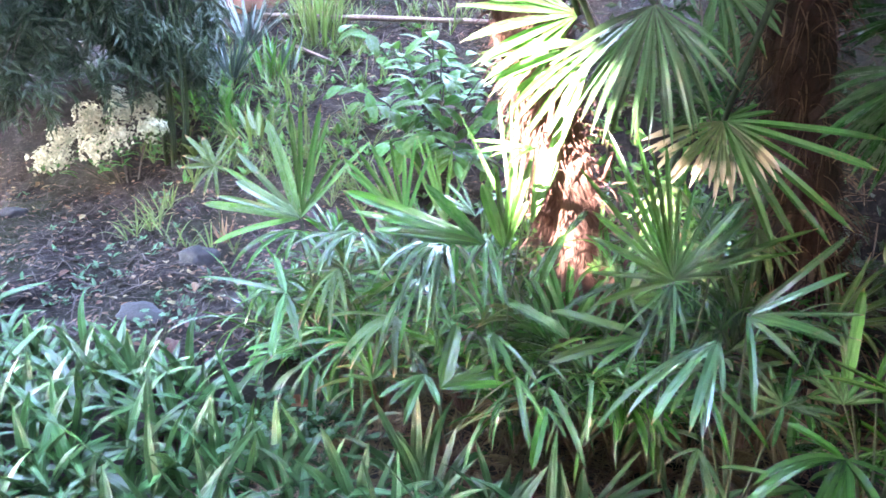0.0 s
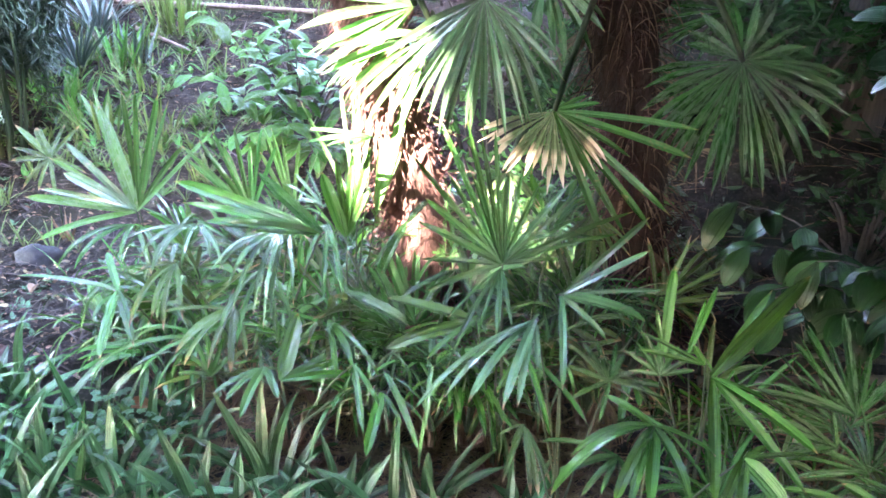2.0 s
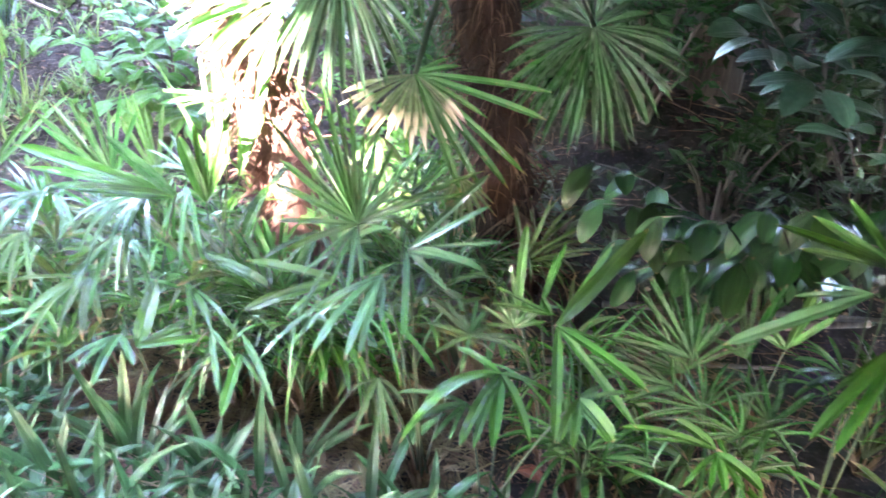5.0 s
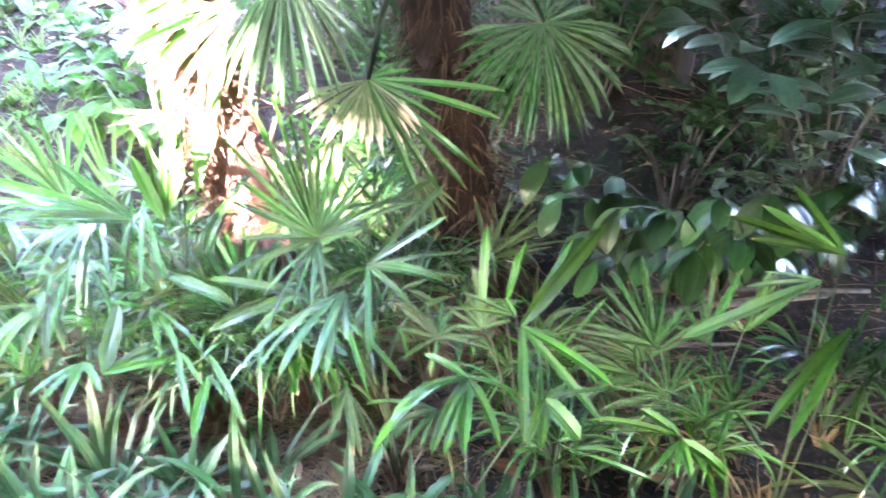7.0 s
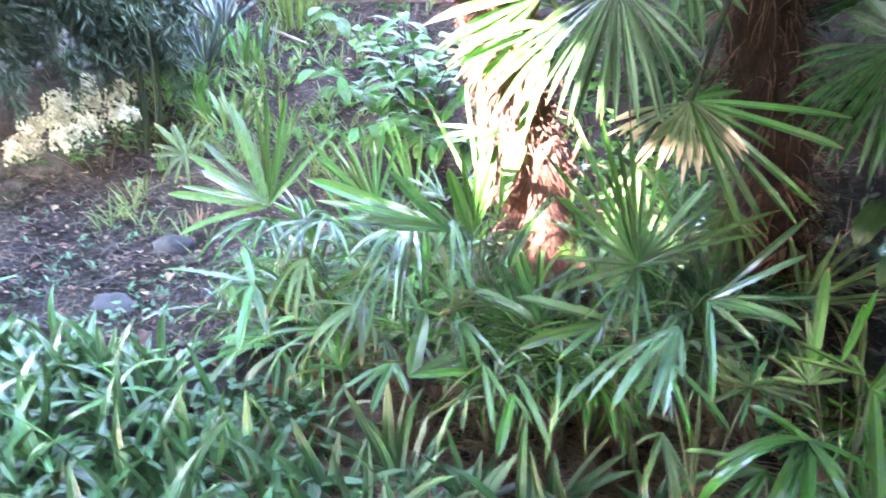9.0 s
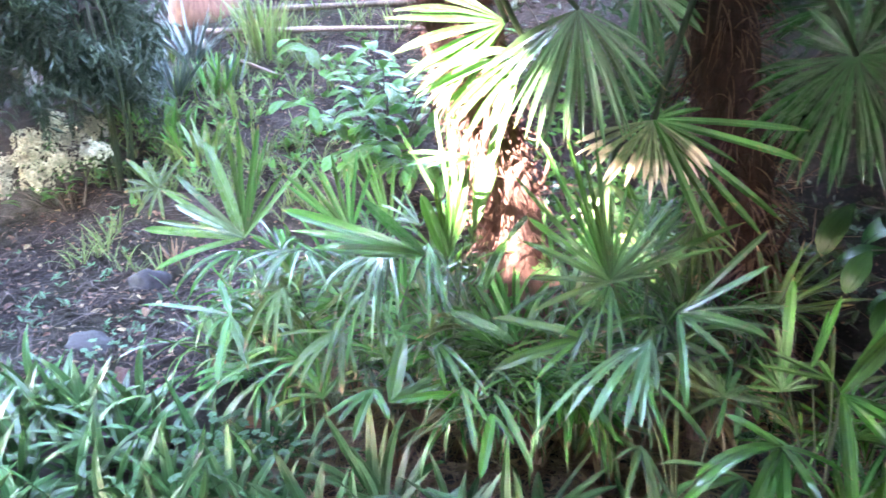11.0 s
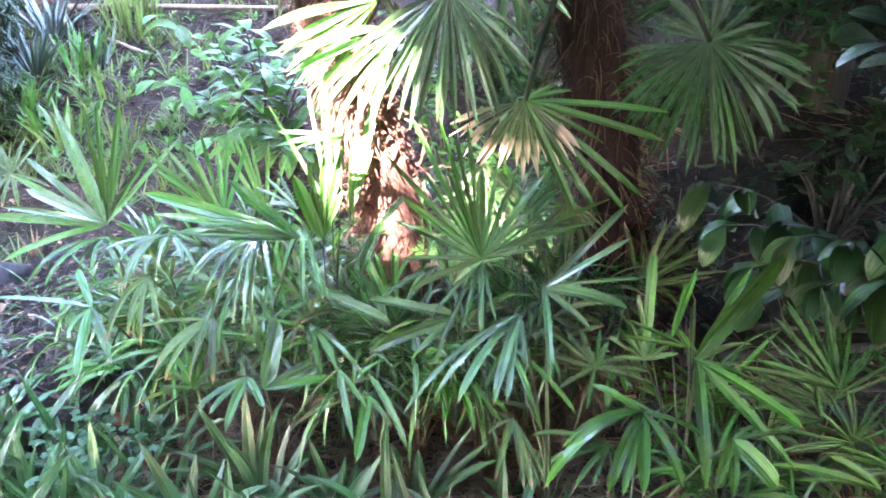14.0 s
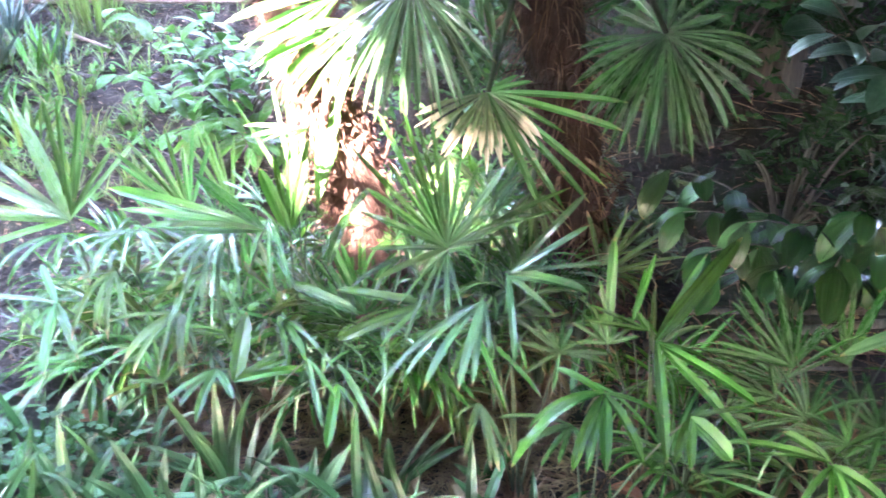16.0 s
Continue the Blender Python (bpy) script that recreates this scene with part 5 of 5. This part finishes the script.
blade_leaf(p, (0.436, 1.530, 0.574), (-0.798, -0.557, -0.231), (-0.058, -0.311, 0.949), [(0, 31, 0.297, 0.022, 2), (-74, 8, 0.123, 0.017, 0.5), (29, 21, 0.216, 0.021, 1.3), (38, 18, 0.209, 0.017, 1.1), (49, 15, 0.199, 0.027, 0.9), (75, 18, 0.192, 0.021, 1.1), (121, 13, 0.133, 0.019, 0.8), (-14, 28, 0.207, 0.016, 1.8)], PALM, stem=(0.460, 1.632, 0.12), seed=43)
blade_leaf(p, (0.591, 1.430, 0.597), (-0.116, -0.914, -0.388), (-0.123, -0.374, 0.919), [(0, 10, 0.117, 0.018, 0.6), (43, 10, 0.114, 0.035, 0.6), (-18, 13, 0.114, 0.018, 0.8), (136, 3, 0.055, 0.013, 0.2), (109, 8, 0.124, 0.014, 0.5)], PALM, stem=(0.465, 1.620, 0.12), seed=44)
blade_leaf(p, (0.368, 1.480, 0.523), (-0.912, -0.355, -0.204), (-0.054, -0.390, 0.919), [(0, 19, 0.138, 0.017, 1.2), (29, 14, 0.124, 0.012, 0.9), (-34, 14, 0.161, 0.011, 0.9), (47, 11, 0.098, 0.012, 0.7), (92, 13, 0.090, 0.014, 0.8)], PALM_SHINY, stem=(0.438, 1.630, 0.12), seed=45)

p = thing("young_palm", (0.62, 1.85, height(0.62, 1.85)), "fan palm with one broad raised blade", "palm", "young fan palms")
palm_foot(p)
blade_leaf(p, (0.564, 1.680, 0.626), (0.617, 0.484, 0.621), (-0.174, -0.685, 0.707), [(0, 0, 0.330, 0.038, 0.02), (8, 0, 0.251, 0.017, 0.03)], PALM, stem=(0.620, 1.835, 0.12), seed=46)
blade_leaf(p, (0.562, 1.660, 0.634), (-0.005, -0.860, -0.511), (-0.129, -0.506, 0.853), [(0, 4, 0.280, 0.024, 0.3), (36, 4, 0.289, 0.020, 0.3), (55, 4, 0.248, 0.020, 0.3), (71, 4, 0.112, 0.012, 0.3)], PALM, stem=(0.630, 1.862, 0.12), seed=47)
blade_leaf(p, (0.549, 1.690, 0.646), (-0.970, 0.243, 0.009), (-0.166, -0.687, 0.707), [(0, 2, 0.146, 0.010, 0.15), (-16, 1, 0.158, 0.010, 0.12), (-49, 1, 0.051, 0.014, 0.05)], PALM, stem=(0.635, 1.850, 0.12), seed=48)
blade_leaf(p, (0.478, 1.800, 0.594), (0.001, 0.399, 0.917), (-0.163, -0.905, 0.394), [(0, 0, 0.220, 0.024, 0.02), (14, 0, 0.116, 0.011, 0.05)], PALM, stem=(0.608, 1.860, 0.12), seed=49)
blade_leaf(p, (0.536, 1.820, 0.597), (0.282, 0.334, 0.899), (-0.192, -0.899, 0.394), [(0, 0, 0.182, 0.014, 0.04), (5, 0, 0.147, 0.010, 0.05)], PALM, stem=(0.620, 1.835, 0.12), seed=50)
blade_leaf(p, (0.476, 1.790, 0.548), (-0.850, 0.362, 0.383), (-0.156, -0.867, 0.474), [(0, 1, 0.102, 0.009, 0.1), (-19, 1, 0.097, 0.010, 0.08), (-37, 0, 0.098, 0.010, 0.05), (-54, 0, 0.102, 0.010, 0.05), (-67, 0, 0.098, 0.010, 0.05), (-86, 1, 0.086, 0.011, 0.08), (-110, 1, 0.086, 0.011, 0.1), (-129, 2, 0.081, 0.011, 0.2), (26, 2, 0.074, 0.010, 0.3)], PALM_SHINY, stem=(0.630, 1.862, 0.12), seed=51)

p = thing("young_palm", (1.0, 2.0, height(1.0, 2.0)), "fan palm with a dense sheaf of narrow dull green blades", "palm", "young fan palms")
palm_foot(p)
# dull sheaf, its green taken darker to stand in for shade
blade_leaf(p, (0.935, 1.800, 0.508), (-0.571, 0.678, 0.462), (-0.323, -0.703, 0.633), [(0, 1, 0.222, 0.015, 0.05), (-10, 1, 0.240, 0.017, 0.05), (-12, 0, 0.243, 0.013, 0.04), (-33, 0, 0.254, 0.020, 0.03), (-49, 1, 0.155, 0.016, 0.05), (-75, 1, 0.127, 0.014, 0.05), (39, 2, 0.232, 0.017, 0.2), (31, 2, 0.190, 0.016, 0.15), (-62, -6, 0.110, 0.009, 0.05), (-41, -6, 0.160, 0.011, 0.04), (-22, -6, 0.194, 0.010, 0.035), (15, -5, 0.161, 0.009, 0.1)], PALM_DARK_SHADED, stem=(1.015, 2.000, 0.12), seed=52)
blade_leaf(p, (0.890, 1.750, 0.447), (-0.746, 0.639, 0.187), (-0.225, -0.507, 0.832), [(0, 4, 0.203, 0.018, 0.25), (10, 4, 0.163, 0.015, 0.3), (21, 6, 0.134, 0.014, 0.4), (54, 9, 0.154, 0.016, 0.6), (45, 7, 0.117, 0.015, 0.5), (24, 4, 0.079, 0.012, 0.3), (-51, 1, 0.093, 0.013, 0.1), (35, -1, 0.076, 0.008, 0.4)], PALM_DARK_SHADED, stem=(0.988, 2.010, 0.12), seed=53)
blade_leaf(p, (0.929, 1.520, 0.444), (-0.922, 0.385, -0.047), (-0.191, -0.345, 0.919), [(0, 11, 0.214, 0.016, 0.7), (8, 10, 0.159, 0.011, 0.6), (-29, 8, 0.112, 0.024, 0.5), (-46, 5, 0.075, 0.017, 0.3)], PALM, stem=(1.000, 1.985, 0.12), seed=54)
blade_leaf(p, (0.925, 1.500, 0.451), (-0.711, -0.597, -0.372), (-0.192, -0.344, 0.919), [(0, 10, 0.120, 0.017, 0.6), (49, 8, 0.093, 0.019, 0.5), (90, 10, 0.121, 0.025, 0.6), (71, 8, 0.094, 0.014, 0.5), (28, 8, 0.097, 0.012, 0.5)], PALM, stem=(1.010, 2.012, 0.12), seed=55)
fan_leaf(p, (0.925, 1.82, 0.45), (-0.38, 0.5, 0.78), (-0.32, -0.72, 0.6), 0.27, 150, 17, 0.0095, 0.35, 0.05, 0.12, PALM_DARK_SHADED, stem=(1.0, 1.99, 0.12), uneven=0.3, tail=0.1, loose=0.25, blunt=(3, 7), seed=90)
fan_leaf(p, (0.97, 1.74, 0.40), (-0.5, 0.45, 0.65), (-0.3, -0.7, 0.65), 0.21, 170, 15, 0.009, 0.6, 0.05, 0.12, PALM_DARK_SHADED, stem=(1.0, 1.985, 0.12), uneven=0.35, tail=0.1, loose=0.3, blunt=(3, 7), seed=91)
fan_leaf(p, (1.06, 1.7, 0.36), (-0.2, 0.3, 0.85), (-0.35, -0.7, 0.6), 0.2, 180, 12, 0.009, 0.8, 0.05, 0.12, PALM_DARK_SHADED, stem=(1.01, 1.99, 0.12), uneven=0.35, tail=0.1, loose=0.3, blunt=(3, 7), seed=92)

p = thing("young_palm", (1.3, 2.1, height(1.3, 2.1)), "fan palm with upright narrow blades, darkened for shade", "palm", "young fan palms")
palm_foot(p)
# blades coloured darker, as they would look in shade
blade_leaf(p, (1.090, 1.850, 0.497), (-0.087, 0.554, 0.828), (-0.418, -0.775, 0.474), [(0, 0, 0.211, 0.016, 0.02), (3, 0, 0.175, 0.011, 0.02), (-11, 0, 0.219, 0.013, 0.02), (-30, 0, 0.221, 0.020, 0.04), (-25, 0, 0.155, 0.015, 0.04), (25, 0, 0.115, 0.013, 0.05), (55, 1, 0.112, 0.013, 0.1)], PALM_DARK_SHADED, stem=(1.315, 2.100, 0.12), seed=56)
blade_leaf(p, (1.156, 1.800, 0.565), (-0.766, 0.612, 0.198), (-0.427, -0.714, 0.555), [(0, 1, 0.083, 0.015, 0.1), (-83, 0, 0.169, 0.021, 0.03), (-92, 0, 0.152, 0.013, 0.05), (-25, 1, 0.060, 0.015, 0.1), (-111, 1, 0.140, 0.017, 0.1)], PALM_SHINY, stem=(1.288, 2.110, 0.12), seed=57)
blade_leaf(p, (1.125, 1.700, 0.403), (-0.578, 0.780, 0.240), (-0.292, -0.472, 0.832), [(0, 3, 0.143, 0.015, 0.2), (-19, 2, 0.165, 0.015, 0.15), (-38, 1, 0.168, 0.015, 0.1), (-60, 1, 0.159, 0.015, 0.1), (-92, 3, 0.144, 0.016, 0.2), (32, 6, 0.124, 0.014, 0.4), (74, 9, 0.123, 0.015, 0.6), (115, 9, 0.139, 0.016, 0.6), (168, 9, 0.122, 0.016, 0.6)], PALM_DARK_SHADED, stem=(1.300, 2.085, 0.12), seed=58)

p = thing("young_palm", (1.25, 1.62, height(1.25, 1.62)), "fan palm with broad glossy blades reaching over", "palm", "young fan palms")
palm_foot(p)
blade_leaf(p, (1.132, 1.500, 0.865), (-0.906, -0.142, -0.398), (-0.292, -0.472, 0.832), [(0, 1, 0.306, 0.023, 0.1), (0, 1, 0.258, 0.013, 0.1), (-6, 1, 0.168, 0.011, 0.1), (-23, 1, 0.141, 0.010, 0.1), (-40, 1, 0.106, 0.010, 0.05)], PALM_SHEEN, stem=(1.251, 1.605, 0.120), seed=70)
blade_leaf(p, (1.196, 1.550, 0.903), (-0.770, 0.633, 0.077), (-0.300, -0.467, 0.832), [(0, 1, 0.248, 0.028, 0.05), (-16, 1, 0.202, 0.020, 0.05), (-40, 1, 0.206, 0.018, 0.05), (12, 1, 0.184, 0.014, 0.1)], PALM, stem=(1.259, 1.632, 0.120), seed=71)
blade_leaf(p, (1.143, 1.380, 0.825), (-0.704, -0.476, -0.528), (-0.315, -0.456, 0.832), [(0, 6, 0.268, 0.022, 0.4), (10, 6, 0.268, 0.018, 0.4), (11, 7, 0.213, 0.015, 0.5), (-10, 4, 0.175, 0.012, 0.3)], PALM, stem=(1.265, 1.620, 0.120), seed=72)

p = thing("fan_palm", (-0.05, 2.2, height(-0.05, 2.2)), "leaning fan palm with red-brown fibrous trunk, sunlit", "palm", "tall fan palms")
palm_trunk(p, [(0, 0, -0.1), (-0.19, 0.09, 0.61), (-0.31, 0.16, 0.98), (-0.5, 0.25, 1.6), (-0.65, 0.3, 2.3)], 0.088, FIBRE_RED_SUNLIT, 71, FIBRE_PALE, 0.4)
palm_crown(p, (-0.68, 2.48, 2.3), 14, 900)
fan_leaf(p, (-0.066, 2.174, 1.361), (0.018, -0.249, -0.968), (0.119, -0.961, 0.249), 0.385, 140, 25, 0.018, 0.8, 0.08, 0.5, PALM_SHEEN, stem=(-0.420, 2.360, 1.550), bow=(0.000, -0.100, 0.060), uneven=0.12, tail=0.25, loose=0.14, seed=75, stem_width=0.009)
# two sunlit fans, lightened in colour as well
fan_leaf(p, (-0.266, 2.256, 1.323), (-0.933, -0.305, -0.190), (0.197, -0.877, 0.439), 0.34, 90, 19, 0.019, 0.3, 0.1, 0.5, PALM_LIGHT_SUNLIT, stem=(-0.420, 2.360, 1.550), bow=(0.000, -0.100, 0.060), uneven=0.12, tail=0.05, loose=0.2, seed=76, stem_width=0.009)
fan_leaf(p, (-0.198, 2.213, 1.256), (-0.785, -0.373, -0.495), (0.139, -0.884, 0.446), 0.34, 75, 16, 0.019, 0.4, 0.1, 0.5, PALM_LIGHT_SUNLIT, stem=(-0.420, 2.360, 1.550), bow=(0.000, -0.100, 0.060), uneven=0.12, tail=0.05, loose=0.2, seed=77, stem_width=0.009)
fan_leaf(p, (0.080, 2.308, 1.417), (0.550, -0.074, -0.832), (0.182, -0.962, 0.206), 0.247, 100, 9, 0.024, 0.5, 0.1, 0.45, PALM_SHEEN, stem=(-0.420, 2.360, 1.550), bow=(0.000, -0.100, 0.060), uneven=0.12, tail=0.25, loose=0.2, seed=78, stem_width=0.009)

p = thing("fan_palm", (0.56, 2.55, height(0.56, 2.55)), "leaning fan palm with a shaggy brown fibrous trunk", "palm", "tall fan palms")
palm_trunk(p, [(0, 0, -0.1), (-0.1, 0.03, 0.5), (-0.2, 0.07, 0.98), (-0.3, 0.1, 1.5), (-0.42, 0.12, 2.4)], 0.098, FIBRE_SHADED, 72, FIBRE_TAN, 0.8)
palm_crown(p, (0.15, 2.66, 2.45), 15, 950)
fan_leaf(p, (0.145, 2.224, 1.076), (-0.114, -0.265, -0.957), (0.013, -0.964, 0.265), 0.235, 140, 26, 0.017, 0.8, 0.12, 0.55, PALM_TAN_TIPS, stem=(0.300, 2.620, 1.600), bow=(0.000, -0.100, 0.060), uneven=0.3, tail=0.0, loose=0.2, seed=79, stem_width=0.009)
blade_leaf(p, (0.145, 2.224, 1.076), (0.584, -0.419, -0.695), (0.016, -0.851, 0.526), [(55, 0, 0.388, 0.017, 0.15), (42, 0, 0.389, 0.019, 0.15), (18, 0, 0.424, 0.020, 0.1), (10, 0, 0.418, 0.021, 0.1), (0, 0, 0.394, 0.021, 0.1), (-8, 0, 0.364, 0.021, 0.1), (30, 0, 0.243, 0.015, 0.2), (75, 0, 0.129, 0.014, 0.2), (92, 0, 0.099, 0.012, 0.2)], PALM_SHINY, stem=(0.300, 2.620, 1.600), bow=(0.000, -0.100, 0.060), seed=80, stem_width=0.009)
# fan on the dark side, its shade put into the colour
fan_leaf(p, (0.634, 2.351, 1.235), (0.053, -0.368, -0.928), (-0.216, -0.912, 0.349), 0.385, 178, 30, 0.024, 0.5, 0.1, 0.55, PALM_DARK_SHADED, stem=(0.300, 2.620, 1.600), bow=(0.000, -0.100, 0.060), uneven=0.12, tail=0.32, loose=0.07, gaps=0.0, seed=81, stem_width=0.009)
fan_leaf(p, (0.634, 2.351, 1.235), (-0.040, 0.281, 0.959), (-0.209, -0.941, 0.267), 0.2, 140, 10, 0.028, 0.12, 0.1, 0.45, PALM_DARK_SHADED, stem=(0.300, 2.620, 1.600), bow=(0.000, -0.100, 0.060), uneven=0.12, tail=0.1, loose=0.2, seed=82, stem_width=0.009)
fan_leaf(p, (0.651, 2.662, 1.349), (-0.989, 0.108, 0.103), (-0.030, -0.822, 0.568), 0.3, 120, 14, 0.017, 0.5, 0.1, 0.4, PALM_DARK_SHADED, stem=(0.300, 2.620, 1.600), bow=(0.000, -0.100, 0.060), uneven=0.12, tail=0.25, loose=0.2, seed=83, stem_width=0.009)
fan_leaf(p, (0.401, 2.545, 0.854), (0.063, -0.333, -0.941), (-0.062, -0.942, 0.330), 0.323, 110, 16, 0.009, 0.8, 0.1, 0.1, FIBRE_TAN, stem=(0.431, 2.685, 0.954), bow=(0.000, 0.000, 0.020), uneven=0.4, tail=0.25, loose=0.4, seed=84, stem_width=0.009)
fan_leaf(p, (0.498, 2.491, 0.612), (-0.027, -0.420, -0.907), (-0.116, -0.900, 0.420), 0.288, 120, 16, 0.009, 0.8, 0.1, 0.1, FIBRE_TAN, stem=(0.528, 2.631, 0.712), bow=(0.000, 0.000, 0.020), uneven=0.4, tail=0.25, loose=0.4, seed=85, stem_width=0.009)
fan_leaf(p, (0.240, 2.604, 1.309), (-0.018, -0.142, -0.990), (-0.028, -0.989, 0.143), 0.282, 120, 18, 0.007, 0.8, 0.1, 0.1, FIBRE_TAN, stem=(0.300, 2.620, 1.600), bow=(0.000, -0.100, 0.060), uneven=0.5, tail=0.25, loose=0.4, seed=86, stem_width=0.009)
fan_leaf(p, (0.294, 2.396, 0.739), (0.196, -0.393, -0.899), (0.006, -0.916, 0.402), 0.217, 100, 12, 0.016, 0.5, 0.1, 0.1, PALM_YELLOW, stem=(0.324, 2.536, 0.839), bow=(0.000, 0.000, 0.020), uneven=0.12, tail=0.25, loose=0.34, seed=87, stem_width=0.009)
fan_leaf(p, (0.020, 2.423, 0.844), (0.077, -0.338, -0.938), (0.083, -0.935, 0.344), 0.217, 90, 12, 0.016, 0.6, 0.1, 0.1, PALM_YELLOW, stem=(0.050, 2.563, 0.944), bow=(0.000, 0.000, 0.020), uneven=0.12, tail=0.25, loose=0.34, seed=88, stem_width=0.009)

# seedlings that fill the thicket
def seedling(x, y, tall, leaves, seed):
    rng = random.Random(seed)
    ob = thing("palm_seedling", (x, y, height(x, y)), "small fan palm seedling with narrow loose blades", "palm", "palm seedlings in the thicket")
    palm_foot(ob)
    for i in range(leaves):
        a = i * 2.4 + rng.uniform(-0.5, 0.5)
        r, h = tall * rng.uniform(0.2, 0.5), tall * rng.uniform(0.5, 1.05)
        hub = ob.location + Vector((math.cos(a) * r, math.sin(a) * r, h))
        out = Vector((math.cos(a), math.sin(a), rng.uniform(0.1, 1.3)))
        fan_leaf(ob, hub, out, (-math.cos(a) * 0.6, -math.sin(a) * 0.6 - 0.3, 1), rng.uniform(0.2, 0.32), rng.uniform(60, 170), rng.randint(6, 11), rng.uniform(0.013, 0.024), rng.uniform(0.3, 1.6), rng.uniform(0, 0.3), 0.2,
                 rng.choice((PALM, PALM_SHINY, PALM_DARK_SHADED, PALM_YELLOW, PALM_YELLOW, PALM_SHINY)), stem=ob.location + Vector((0, 0, 0.06)), bow=(0, 0, 0.03), uneven=0.4, tail=0.1, loose=0.4, blunt=(4, 9), seed=seed * 10 + i)
    for i in range(3):
        a = rng.uniform(0, 6.3)
        hub = ob.location + Vector((math.cos(a) * tall * 0.3, math.sin(a) * tall * 0.3, tall * rng.uniform(0.7, 1.15)))
        fan_leaf(ob, hub, (math.cos(a) * 0.7, math.sin(a) * 0.7, 0.5), (-math.cos(a) * 0.5, -math.sin(a) * 0.5, 1), rng.uniform(0.26, 0.4), rng.uniform(120, 240), rng.randint(7, 10), rng.uniform(0.009, 0.014), rng.uniform(2.6, 4.5), 0.4, 0.1,
                 rng.choice((PALM_SHINY, PALM_LIGHT_SUNLIT, PALM_SHEEN)), stem=ob.location + Vector((0, 0, 0.06)), bow=(0, 0, 0.03), uneven=0.4, tail=0.1, loose=0.45, blunt=(4, 9), seed=seed * 10 + 7 + i)
    dry = rng.uniform(0, 6.3)
    fan_leaf(ob, ob.location + Vector((math.cos(dry) * 0.06, math.sin(dry) * 0.06, 0.16)), (math.cos(dry), math.sin(dry), -0.6), (0, 0, 1), 0.2, 90, 7, 0.014, 1.5, 0.1, 0.2, DRY, stem=ob.location, uneven=0.4, label="withered straw-brown leaf", seed=seed)


FRONT_ROW = [(-1.2, 2.35, 0.24, 4), (-0.82, 2.5, 0.36, 5), (-0.5, 2.5, 0.4, 5), (-0.15, 2.1, 0.3, 4), (0.2, 2.15, 0.34, 5), (0.62, 2.05, 0.22, 4), (0.8, 1.95, 0.2, 4)]
BACK_ROW = [(-0.75, 2.0, 0.26, 4), (-1.0, 2.05, 0.2, 4), (0.7, 1.72, 0.16, 4), (-0.22, 2.02, 0.34, 5), (-0.1, 1.97, 0.36, 5), (-0.3, 1.98, 0.28, 4), (0.0, 2.02, 0.3, 4), (-1.05, 2.45, 0.36, 5), (-0.7, 2.6, 0.46, 6), (-0.3, 2.45, 0.46, 6), (0.35, 2.2, 0.4, 6), (-0.5, 2.1, 0.34, 6), (-0.95, 2.25, 0.28, 5), (-0.12, 2.08, 0.46, 6), (1.05, 1.75, 0.18, 4), (-1.3, 2.2, 0.12, 3), (1.55, 1.95, 0.3, 6), (1.6, 1.6, 0.22, 5), (-0.12, 2.4, 0.42, 5), (0.05, 2.55, 0.45, 6), (0.22, 2.45, 0.42, 6), (0.02, 2.8, 0.5, 6), (0.3, 2.85, 0.5, 6), (0.48, 2.4, 0.36, 5), (-0.55, 2.2, 0.3, 4), (-0.68, 2.36, 0.32, 5)]
for i, (x, y, t, n) in enumerate(FRONT_ROW + BACK_ROW):
    seedling(x, y, t, n, 200 + i)

# ---- laurel shrubs ----
rng = random.Random(80)
shoots = [(rng.uniform(-1.45, -0.6), rng.uniform(3.15, 3.6), rng.uniform(0.6, 1.2)) for _ in range(24)] + [(-0.95, 3.35, 0.62), (-0.85, 3.3, 0.6), (-0.75, 3.4, 0.55), (-0.6, 3.4, 0.6)]
shrub("bay_shrub", (-1.2, 3.8, height(-1.2, 3.8)), shoots, 0.145, 0.05, BUSH, "broad-leaved bush with glossy fresh green leaves", "shrub", 81, 10, hang=(-0.75, 0.2))
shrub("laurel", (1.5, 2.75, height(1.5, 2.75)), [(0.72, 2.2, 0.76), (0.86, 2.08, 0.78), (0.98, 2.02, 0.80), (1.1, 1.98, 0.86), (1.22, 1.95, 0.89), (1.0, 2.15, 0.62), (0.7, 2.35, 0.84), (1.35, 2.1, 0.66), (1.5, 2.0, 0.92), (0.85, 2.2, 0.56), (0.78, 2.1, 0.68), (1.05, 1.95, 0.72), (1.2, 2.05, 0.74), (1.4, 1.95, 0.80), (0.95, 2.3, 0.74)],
      0.16, 0.07, LAUREL_SHADED, "cherry laurel with large glossy leaves, coloured darker for shade", "shrub", 82, 8, hang=(-1.3, -0.2))
shrub("laurel", (1.95, 3.0, height(1.95, 3.0)), [(1.1, 2.45, 1.25), (1.25, 2.3, 1.15), (1.45, 2.35, 1.3), (1.65, 2.3, 1.1), (1.3, 2.6, 1.5), (1.6, 2.5, 1.55), (1.8, 2.4, 1.35), (1.0, 2.7, 1.45)],
      0.17, 0.072, LAUREL_SHEEN, "tall cherry laurel, its leaf colour paled to carry sky sheen", "shrub", 83, 9)
